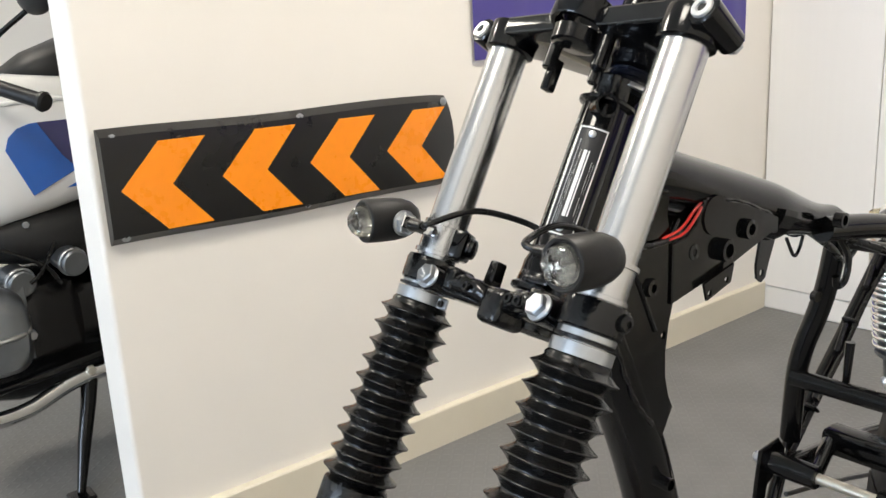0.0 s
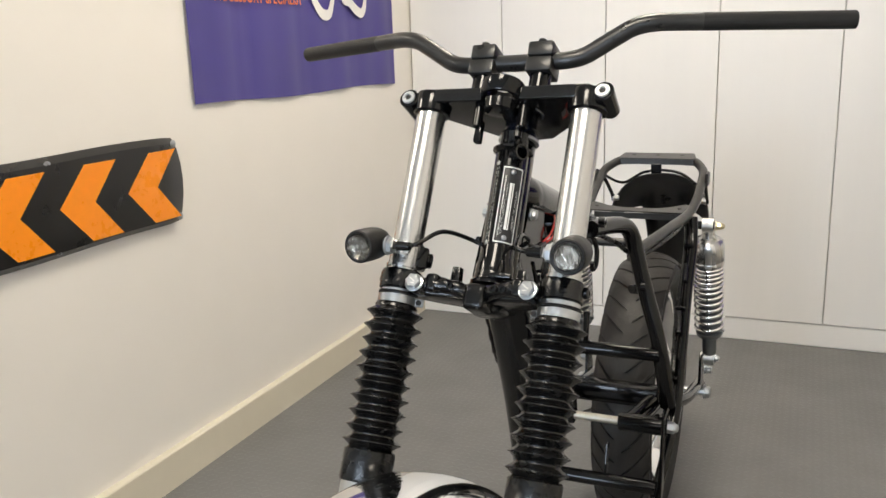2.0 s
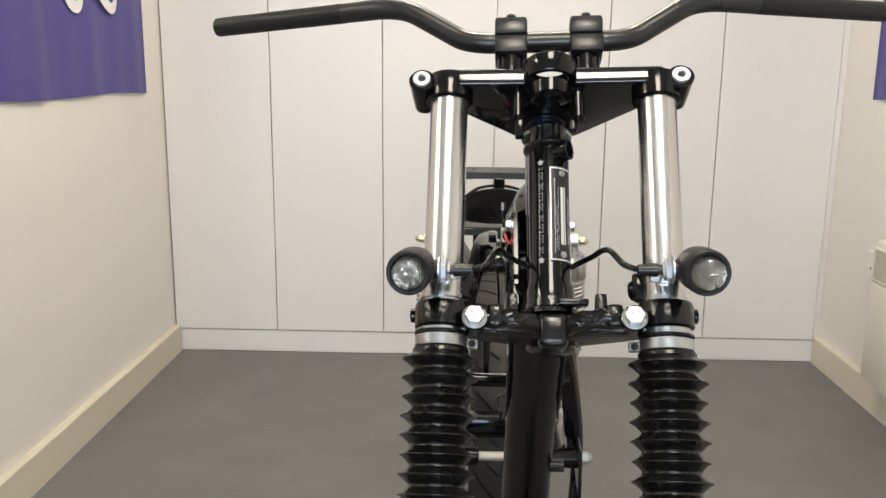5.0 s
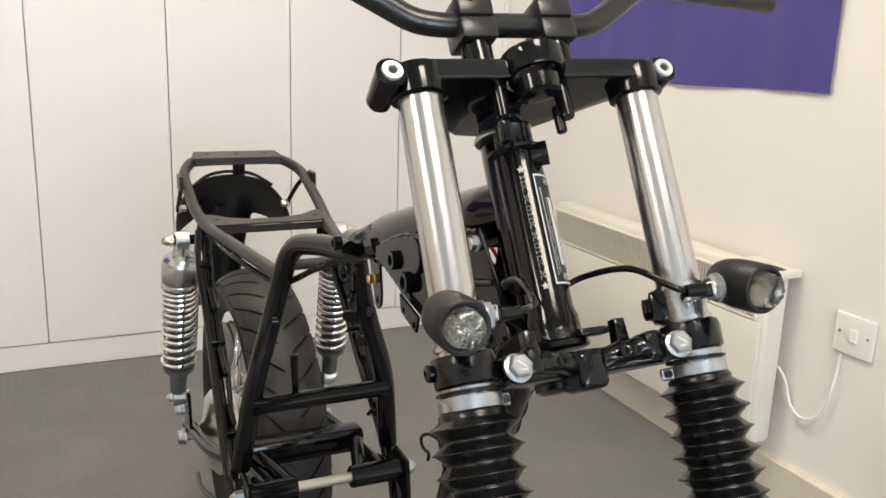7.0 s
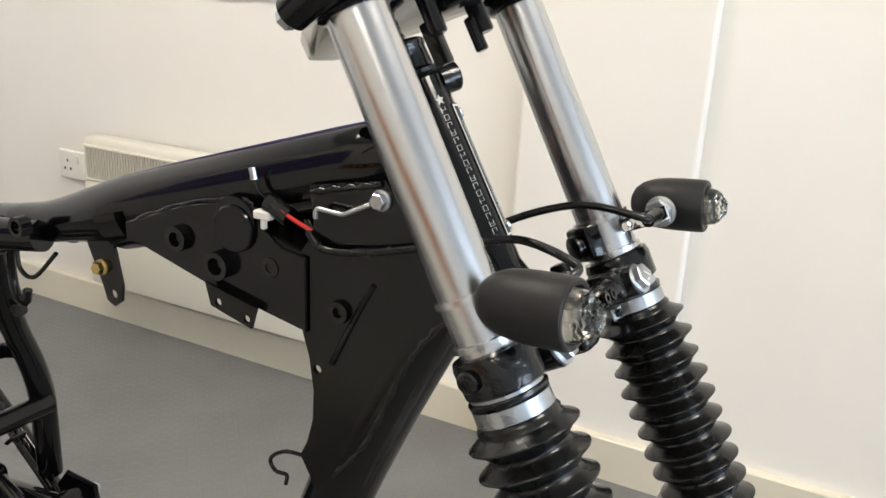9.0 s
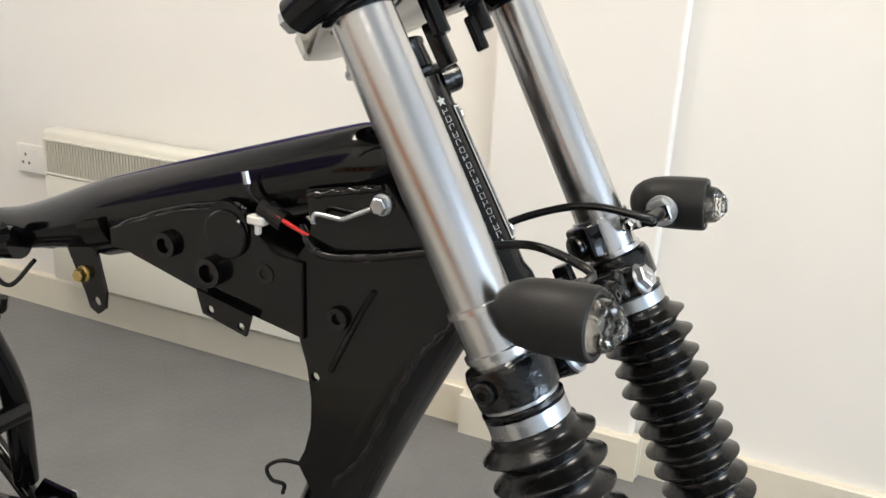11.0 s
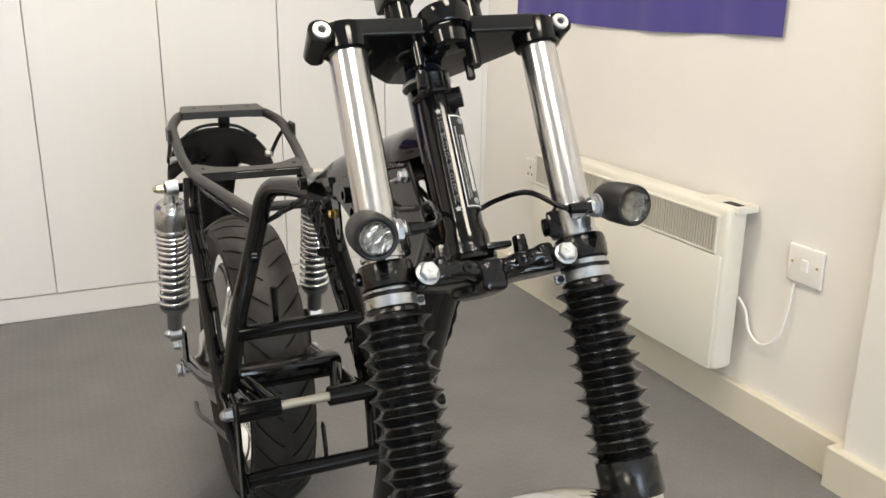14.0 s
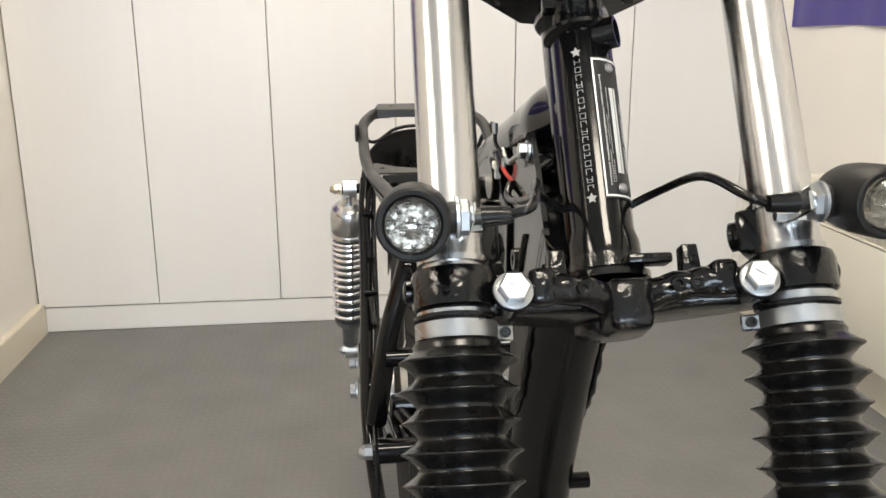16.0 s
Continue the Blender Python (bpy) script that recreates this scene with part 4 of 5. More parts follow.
# Wheels.
def wheel(cy, cz, R, wide, rim_r, mat_rim, lug_rows, name, lbl, owner=bike, cx=0.0, sweep=1.55):
    mw = Matrix.Translation((cx, cy, cz)) @ Matrix(((0, 0, 1, 0), (1, 0, 0, 0), (0, 1, 0, 0), (0, 0, 0, 1)))
    hw = wide / 2
    prof = [(rim_r + 0.004, -hw * 0.62), (rim_r + 0.02, -hw * 0.86), ((R + rim_r) / 2 + 0.008, -hw), (R - 0.030, -hw * 0.93), (R - 0.013, -hw * 0.74), (R - 0.003, -hw * 0.38), (R, 0), (R - 0.003, hw * 0.38), (R - 0.013, hw * 0.74), (R - 0.030, hw * 0.93), ((R + rim_r) / 2 + 0.008, hw), (rim_r + 0.02, hw * 0.86), (rim_r + 0.004, hw * 0.62), (rim_r + 0.006, 0)]
    wh = part(name, lathe(B(), [(rim_r - 0.012, -hw * 0.60), (rim_r + 0.010, -hw * 0.66), (rim_r + 0.012, -hw * 0.58), (rim_r - 0.004, -hw * 0.45), (rim_r - 0.016, -hw * 0.2), (rim_r - 0.016, hw * 0.2), (rim_r - 0.004, hw * 0.45), (rim_r + 0.012, hw * 0.58), (rim_r + 0.010, hw * 0.66), (rim_r - 0.012, hw * 0.60), (rim_r - 0.026, hw * 0.15), (rim_r - 0.026, -hw * 0.15)], 72, closed=True), mat_rim, owner, lbl, mw, 40)
    part("tyre", lathe(B(), prof, 96, closed=True), "tyre", wh, "black treaded road tyre", smooth=50)
    # raised tread blocks in a swept pattern
    bm = B()

    def skin(z):
        a = abs(z) / hw
        return R - 0.003 * (a / 0.38) ** 2 if a < 0.38 else R - 0.003 - 0.010 * ((a - 0.38) / 0.36) ** 1.3
    nb = lug_rows
    pitch = 2 * math.pi / nb
    ribs = [[bm.verts.new(((skin(z) + 0.0042) * math.cos(2 * math.pi * k / 96), (skin(z) + 0.0042) * math.sin(2 * math.pi * k / 96), z)) for z in (-hw * 0.12, 0.0, hw * 0.12)] for k in range(96)]
    for ra, rb in zip(ribs, ribs[1:] + ribs[:1]):
        for j in range(2):
            bm.faces.new((ra[j], ra[j + 1], rb[j + 1], rb[j]))
    for k in range(nb):
        for s in (-1, 1):
            a0 = k * pitch + (0.5 * pitch if s > 0 else 0)
            steps = 9
            top, bot = [], []
            for i in range(steps + 1):
                q = 0.10 + 0.86 * i / steps
                z = s * hw * q
                bend = a0 + pitch * sweep * q ** 1.35
                gap = 0.03 if q < 0.16 else 0.13
                for lst, dr in ((top, 0.0042), (bot, -0.002)):
                    r = skin(z) + dr * (1.0 if q < 0.8 else 0.7)
                    lst.append([bm.verts.new((r * math.cos(bend + e * pitch), r * math.sin(bend + e * pitch), z)) for e in (gap / 2, 0.5, 1 - gap / 2)])
            for i in range(steps):
                for j in range(2):
                    bm.faces.new((top[i][j], top[i][j + 1], top[i + 1][j + 1], top[i + 1][j]))
                bm.faces.new((bot[i][0], top[i][0], top[i + 1][0], bot[i + 1][0]))
                bm.faces.new((bot[i][2], top[i][2], top[i + 1][2], bot[i + 1][2]))
            for i in (0, steps):
                for j in range(2):
                    bm.faces.new((bot[i][j], bot[i][j + 1], top[i][j + 1], top[i][j]))
    tr = part("tread", bm, "tread", wh, "swept tyre tread blocks")
    tr["kind"] = "stuff"
    part("hub", lathe(B(), [(0.024, -0.085), (0.03, -0.075), (0.072, -0.062), (0.078, -0.05), (0.06, -0.03), (0.045, 0.0), (0.055, 0.04), (0.075, 0.055), (0.07, 0.064), (0.03, 0.075), (0.024, 0.085)], 40), "alloy", wh, "cast alloy drum hub", smooth=40)
    for k in range(36):
        a = 2 * math.pi * k / 36
        s = 1 if k % 2 else -1
        lean = 0.5 * (1 if (k // 2) % 2 else -1)
        p0 = Vector((0.07 * math.cos(a + lean), 0.07 * math.sin(a + lean), s * 0.052))
        p1 = Vector(((rim_r - 0.02) * math.cos(a), (rim_r - 0.02) * math.sin(a), s * 0.006))
        part("spoke", tube(B(), [p0, p1], 0.0017, 6), "chrome", wh)
    part("axle", rod(B(), (0, 0, -0.135), (0, 0, 0.135), 0.0085, 14), "zinc", wh)
    return wh


wheel(AY, AZ, TR, 0.124, 0.222, "chrome", 36, "rear_wheel", "spoked rear wheel with a polished rim", cx=0.004, sweep=-1.25)
# Chain sprocket and brake plate.
bm = lathe(B(), [(0.055, 0), (0.098, 0), (0.098, 0.005), (0.055, 0.005)], 60, along((0.078, AY, AZ), (1, AY, AZ)), closed=True)
for k in range(38):
    ta = 2 * math.pi * k / 38
    box(bm, 0.0785, 0.0825, -0.003, 0.003, 0.096, 0.104, 0.001, 1, Matrix.Translation((0, AY, AZ)) @ Matrix.Rotation(ta, 4, "X"))
part("sprocket", bm, "rail", bike, "steel chain sprocket", smooth=40)
part("brake_plate", lathe(B(), [(0.082, 0), (0.082, 0.010), (0.07, 0.022), (0.03, 0.030), (0.02, 0.040)], 40, along((-0.070, AY, AZ), (-1, AY, AZ))), "alloy", bike, "cast alloy drum brake plate", smooth=40)
part("brake_arm", tube(B(), smooth_path([(-0.118, AY - 0.02, AZ - 0.07), (-0.128, 0.86, 0.262), (-0.122, 0.70, 0.312), (-0.118, 0.58, 0.345)], 5), 0.004, 8), "rail", bike, "rear brake rod", smooth=50)


# Inner mudguard behind the rear tyre.
def mudguard(cy, cz, r, half, depth, a0, a1, mat_name, name, lbl, thick=0.0022, n=28, w=14, tongue=None):
    bm = B()
    grid = []
    for i in range(n + 1):
        a = radians(a0 + (a1 - a0) * i / n)
        row = []
        for j in range(w + 1):
            q = -1 + 2 * j / w
            rr = r - depth * (1 - math.cos(q * math.pi / 2 * 0.96)) ** 1.15
            if tongue:
                k = min(1.0, max(0.0, (math.degrees(a) - tongue[0]) / (tongue[1] - tongue[0])))
                k = tongue[2] + (1 - tongue[2]) * k * k * (3 - 2 * k)
                rr = r - (r - rr) * k
            row.append(bm.verts.new((half * math.sin(q * math.pi / 2) * (k if tongue else 1.0), cy + rr * math.cos(a), cz + rr * math.sin(a))))
        grid.append(row)
    for a, b in zip(grid, grid[1:]):
        for j in range(w):
            bm.faces.new((a[j], a[j + 1], b[j + 1], b[j]))
    ob = part(name, bm, mat_name, bike, lbl, smooth=60)
    md = ob.modifiers.new("thick", "SOLIDIFY")
    md.thickness = thick
    return ob


mudguard(AY - 0.04, AZ, 0.530, 0.116, 0.125, 12, 61, "satin", "rear_mudguard", "black plastic inner rear mudguard", n=48, w=28, tongue=(51, 60, 0.47))

for da, dx in ((0.0, -0.013), (0.0, 0.013), (1.5, 0.0), (-1.5, 0.0)):
    a = radians(46.0 + da)
    c = Vector((-0.014 + dx, AY - 0.04 + 0.5285 * math.cos(a), AZ + 0.5285 * math.sin(a)))
    part("grommet", lathe(B(), [(0.0078, 0), (0.0078, 0.002), (0.0055, 0.0035), (0.0030, 0.0022), (0.0, 0.0022)], 16, along(c, (c.x, AY - 0.04, AZ))), "rubber", bike, "black rubber grommet", smooth=40)

# Small fittings under the tail: centre tab, grommets and bolts of the mudguard.
part("tail_tab", box(B(), -0.012, 0.012, 1.098, 1.104, 0.782, 0.806, 0.002), "black", bike)
for sx in (-1, 1):
    bolt("mudguard_bolt", (sx * 0.109, 1.152, 0.712), (sx * 0.095, 1.152, 0.712), 0.0075, bike, "alloy", 0.0095, "bright mudguard bolt")
    part("mudguard_stay", tube(B(), fillet([(sx * 0.119, 1.04, 0.792), (sx * 0.112, 1.09, 0.760), (sx * 0.110, 1.150, 0.718), (sx * 0.110, 1.158, 0.706)], 0.02, 3), 0.0045, 8), "black", bike, smooth=50)
    part("rail_lug", box(B(), sx * 0.123 - 0.003, sx * 0.123 + 0.003, 1.00, 1.04, 0.770, 0.800, 0.003), "rail", bike)
part("wire_loop", tube(B(), smooth_path([(-0.116, 1.06, 0.790), (-0.112, 1.110, 0.768), (-0.086, 1.168, 0.748), (-0.045, 1.188, 0.770), (0.0, 1.194, 0.776), (0.045, 1.188, 0.770), (0.082, 1.172, 0.748)], 6), 0.0035, 8), "rubber", bike, "black tail wiring loop", smooth=60)
# ---- fork and bars (in the fork's own axes: x across, y rearward, z up the steering axis) ----
FX, FY, FR = 0.0928, -0.0511, 0.0170
LOW = -0.43
LEG = Matrix.Translation((0, FY, -0.15)) @ pose(0, 0, 0, 1.27, 0.7) @ Matrix.Translation((0, -FY, 0.15))


def fork_leg(sx):
    leg = part("fork_leg", rod(B(), (sx * FX, FY, LOW), (sx * FX, FY, 0.048), FR, 40), "steel", bike, "polished steel fork tube", STEER @ LEG, 40)
    c = Matrix.Translation((sx * FX, FY, 0))
    # pleated gaiter
    prof = [(0.0190, -0.1850), (0.0218, -0.1880), (0.0238, -0.1905)]
    n_p, u0, u1 = 10, -0.1915, -0.346
    for k in range(n_p):
        a = u0 + (u1 - u0) * k / n_p
        p = (u1 - u0) / n_p
        o = 0.0315 + 0.0006 * math.sin(k * 2.3)
        prof += [(0.0233, a + p * 0.06), (0.0246, a + p * 0.16), (o - 0.0026, a + p * 0.36), (o - 0.0009, a + p * 0.415), (o - 0.0001, a + p * 0.455), (o - 0.0002, a + p * 0.485), (o - 0.0012, a + p * 0.525), (o - 0.0030, a + p * 0.585), (0.0246, a + p * 0.82), (0.0231, a + p * 0.92), (0.0228, a + p * 0.99)]
    prof += [(0.0245, u1 - 0.001)]
    part("gaiter", lathe(B(), prof, 44, c), "rubber", leg, "pleated black rubber fork gaiter", smooth=70)
    part("gaiter_cuff", lathe(B(), [(0.0245, u1 + 0.001), (0.0272, u1 - 0.001), (0.0276, u1 - 0.004), (0.0276, u1 - 0.031), (0.0262, u1 - 0.034), (0.024, u1 - 0.034)], 40, c), "rubber", leg, "black rubber gaiter cuff", smooth=40)
    part("gaiter_band", lathe(B(), [(0.0198, -0.1786), (0.0221, -0.1790), (0.0221, -0.1876), (0.0198, -0.1880)], 40, c, closed=False), "zinc", leg, "bright gaiter clamp band", smooth=40)
    part("seal_ring", lathe(B(), [(0.0172, -0.1778), (0.0224, -0.1772), (0.0226, -0.1752), (0.0172, -0.1742)], 36, c), "rubber", leg, smooth=40)
    bm = box(B(), -0.0055, 0.0055, -0.0012, 0.0012, -0.0045, 0.0045, 0.001, 1, Matrix.Translation((sx * FX - sx * 0.0255, FY + 0.002, -0.184)) @ pose(0, 0, 0, 0, 0, -20 * sx))
    part("band_tab", bm, "zinc", leg, "clamp band tab")
    tx = sx * FX - sx * 0.0262
    part("band_screw", lathe(B(), [(0.0030, 0), (0.0030, 0.0022), (0.0014, 0.0022), (0.0012, 0.001), (0, 0.001)], 12, along((tx, FY + 0.0008, -0.184), (tx + sx * 0.003, FY - 0.03, -0.184))), "rail", leg, "dark clamp screw", smooth=40)
    # alloy slider
    part("slider", lathe(B(), [(0.0240, u1 - 0.032), (0.0246, u1 - 0.036), (0.0246, u1 - 0.060), (0.0222, u1 - 0.072), (0.0215, -0.62), (0.024, -0.66), (0.024, -0.73), (0.018, -0.74)], 36, c), "alloy", leg, "polished alloy fork slider", smooth=40)
    # lower yoke clamp seen round the tube, and the chrome lamp clamp above it
    part("tube_sleeve", lathe(B(), [(0.0171, -0.1745), (0.0205, -0.1745), (0.0205, -0.164), (0.0171, -0.164)], 36, c), "zinc", leg, smooth=40)


both(fork_leg)

# Top yoke.
bm = B()
T0, T1 = 0.0460, 0.0628
right = [(0.0, -0.0500), (0.010, -0.0515), (0.0170, -0.0570), (0.0205, -0.0660), (0.0225, -0.0742), (0.080, -0.0746), (0.098, -0.0746), (0.1075, -0.066), (0.1095, -0.046), (0.101, -0.033), (0.085, -0.024), (0.045, 0.018), (0.030, 0.034), (0.0, 0.040)]
out = right + [(-x, y) for x, y in reversed(right[1:-1])]
slab(bm, out, T1 - T0, Matrix.Translation((0, 0, (T0 + T1) / 2)), 0.003, 3)
tyoke = part("top_yoke", bm, "gloss", bike, "glossy black cast top yoke", STEER, 35)
for sx in (-1, 1):
    part("fork_clamp", lathe(B(), [(0.0190, 0.0365), (0.0213, 0.038), (0.0215, 0.045), (0.0215, 0.058), (0.0207, 0.0605), (0.016, 0.0605)], 36, LEG @ Matrix.Translation((sx * FX, FY, 0))), "black", tyoke, smooth=40)


def pinch(sx):
    a, b = Vector((sx * 0.1145, -0.0730, 0.0530)), Vector((sx * 0.1150, -0.034, 0.0475))
    ey = part("pinch_lug", rod(B(), a, b, 0.0118, 24, 0.0098, 0.001), "black", tyoke, smooth=40)
    d = (a - b).normalized()
    bm = lathe(B(), [(0.0080, 0), (0.0080, 0.0016), (0.0075, 0.0024), (0.0040, 0.0024), (0.0037, 0.0004), (0, 0.0004)], 24, along(a, a + d))
    part("pinch_bolt", bm, "bright", ey, "socket-head pinch bolt, window glare in its colour", smooth=35)
    part("pinch_nut", hexhead(B(), b, b - d * 0.006, 0.0062), "zinc", ey, "zinc pinch nut", smooth=30)
    part("bolt_socket", lathe(B(), [(0.0036, 0.0006), (0.0036, 0.0009), (0, 0.0009)], 6, along(a, a + d)), "dark", ey, "hex socket shade as a dark disc")


both(pinch)
# Ignition lock ring and hanging studs.
bm = lathe(B(), [(0.0192, 0.0490), (0.0228, 0.0490), (0.0240, 0.0505), (0.0240, 0.0668), (0.0228, 0.0682), (0.0192, 0.0682), (0.0184, 0.0670), (0.0184, 0.0502)], 44, Matrix.Translation((0, -0.0720, 0)) @ pose(0, 0, 0, -3), closed=True)
part("lock_ring", bm, "black", tyoke, "open ignition lock ring", smooth=40)
bm = lathe(B(), [(0.0150, 0.0330), (0.0176, 0.0342), (0.0180, 0.0455), (0.0160, 0.0460), (0.0156, 0.0350), (0.0, 0.0345)], 36, Matrix.Translation((0, -0.0690, 0)))
part("lock_cup", bm, "black", tyoke, "black cup under the lock ring", smooth=40)
for x, y, low, r in ((-0.0285, -0.060, 0.020, 0.0055), (0.0250, -0.060, 0.018, 0.0062)):
    part("stud", rod(B(), (x, y, low), (x, y, 0.047), r, 18, bev=0.001), "black", tyoke, smooth=40)
part("stud_pin", rod(B(), (0.0205, -0.056, 0.008), (0.0205, -0.056, 0.030), 0.0042, 14, bev=0.001), "black", tyoke, smooth=40)
part("stud_block", box(B(), -0.0310, -0.0230, -0.060, -0.050, 0.003, 0.030, 0.0015, 2), "black", tyoke, smooth=40)
part("stem_nut", lathe(B(), [(0.016, 0.059), (0.016, 0.064), (0.013, 0.066), (0.006, 0.066)], 6, Matrix.Translation((0, 0.0, 0))), "cast", tyoke)

# Bar risers, caps and handlebar.
bar_mid = S(0, 0.0515, 1.064)
for sx in (-1, 1):
    rs = part("bar_riser", rod(B(), (sx * 0.0345, bar_mid.y - 0.002, 0.055), (sx * 0.0345, bar_mid.y, bar_mid.z - 0.006), 0.0124, 24), "black", bike, "glossy black handlebar riser", STEER, 40)
    part("lower_clamp", box(B(), sx * 0.0345 - 0.0150, sx * 0.0345 + 0.0150, bar_mid.y - 0.0165, bar_mid.y + 0.0165, bar_mid.z - 0.0185, bar_mid.z - 0.0006, 0.0025, 2), "satin", rs, smooth=35)
    part("upper_clamp", box(B(), sx * 0.0345 - 0.0150, sx * 0.0345 + 0.0150, bar_mid.y - 0.0165, bar_mid.y + 0.0165, bar_mid.z + 0.0006, bar_mid.z + 0.0185, 0.003, 2), "satin", rs, smooth=35)
    for dy in (-0.0115, 0.0115):
        bm = lathe(B(), [(0.0045, 0), (0.0045, 0.002), (0.002, 0.002), (0.002, 0.0005), (0, 0.0005)], 14, Matrix.Translation((sx * 0.0345, bar_mid.y + dy, bar_mid.z + 0.019)))
        part("clamp_bolt", bm, "rail", rs, "black socket bolt", smooth=40)
half_bar = [(0.062, 0.0515, 1.064), (0.080, 0.0565, 1.067), (0.132, 0.073, 1.0965), (0.155, 0.080, 1.0995), (0.349, 0.155, 1.0895)]
pts = [S(-x, y, z) for x, y, z in reversed(half_bar)] + [S(x, y, z) for x, y, z in half_bar]
bar = part("handlebar", tube(B(), fillet(pts, 0.035, 7), 0.0097, 22), "satin", bike, "satin black bent handlebar without grips", STEER, 50)
for sx in (-1, 1):
    e0, e1 = S(sx * 0.349, 0.155, 1.0895), S(sx * 0.20, 0.0974, 1.0972)
    d = (e0 - e1).normalized()
    part("bar_bore", rod(B(), e0 - d * 0.0002, e0 + d * 0.0004, 0.0078, 18), "dark", bar, "dark disc for the shade in the tube end")
    part("knurled_grip_area", rod(B(), e1, e0 - d * 0.001, 0.00985, 24), "matte", bar, "matte black bar end")

# Lower yoke: clamps, cast bridge and stem boss.
LU0, LU1 = -0.1665, -0.1475
right = [(0.0, -0.047), (0.018, -0.047), (0.026, -0.056), (0.060, -0.060), (0.080, -0.062), (0.085, -0.040), (0.060, -0.022), (0.030, -0.006), (0.022, 0.016), (0.0, 0.022)]
out = right + [(-x, y) for x, y in reversed(right[1:-1])]
lyoke = part("lower_yoke", slab(B(), out, 0.019, Matrix.Translation((0, 0, -0.1640)), 0.0045, 3), "cast", bike, "rough glossy black cast lower yoke", STEER @ pose(0, 0, -0.0025), 40)
for sx in (-1, 1):
    part("fork_clamp", lathe(B(), [(0.0200, LU0 - 0.003), (0.0228, LU0 - 0.001), (0.0234, LU1 - 0.004), (0.0222, LU1), (0.0172, LU1 + 0.0008)], 36, Matrix.Translation((sx * FX, FY, 0))), "cast", lyoke, smooth=40)
part("stem_boss", lathe(B(), [(0.017, -0.181), (0.0215, -0.178), (0.0225, -0.170), (0.0225, -0.158), (0.0205, -0.1555)], 32, Matrix.Translation((0, -0.010, 0))), "cast", lyoke, smooth=40)
part("nose", box(B(), -0.0125, 0.0125, -0.061, -0.028, -0.1845, -0.1555, 0.006, 3), "cast", lyoke, smooth=40)
for x in (-0.034, 0.042):
    bm = box(B(), x - 0.006, x + 0.006, -0.040, -0.029, -0.158, -0.134, 0.0015, 2)
    for v in bm.verts:
        if v.co.z > -0.145:
            v.co.x = x + (v.co.x - x) * 0.78
    part("steering_stop", bm, "cast", lyoke, smooth=40)
rng = random.Random(31)
for sx in (-1, 1):
    # lumpy cast ridge along the front of the bridge
    path = smooth_path([(sx * 0.008, -0.047, -0.166), (sx * 0.022, -0.055, -0.1625), (sx * 0.040, -0.0595, -0.1610), (sx * 0.062, -0.0620, -0.1625)], 8)
    bm = tube(B(), path, 0.0082, 14)
    for v in bm.verts:
        q = math.sin(v.co.x * 420 + v.co.z * 300) * 0.0007 + rng.uniform(-0.0003, 0.0003)
        v.co += Vector((0, -q, q * 0.6))
    part("bridge_rib", bm, "cast", lyoke, smooth=60)
for x in (-0.026, 0.024, 0.034):
    part("casting_pad", lathe(B(), [(0.0042, 0), (0.0038, 0.002), (0.0020, 0.002), (0.0016, 0.0005), (0, 0.0005)], 12, along((x, -0.0655, -0.1625), (x, -0.08, -0.1625))), "cast", lyoke, smooth=40)
for x in (-0.048, 0.050):
    part("cable_lug", box(B(), x - 0.007, x + 0.007, -0.069, -0.045, -0.170, -0.150, 0.004, 3), "cast", lyoke, smooth=40)


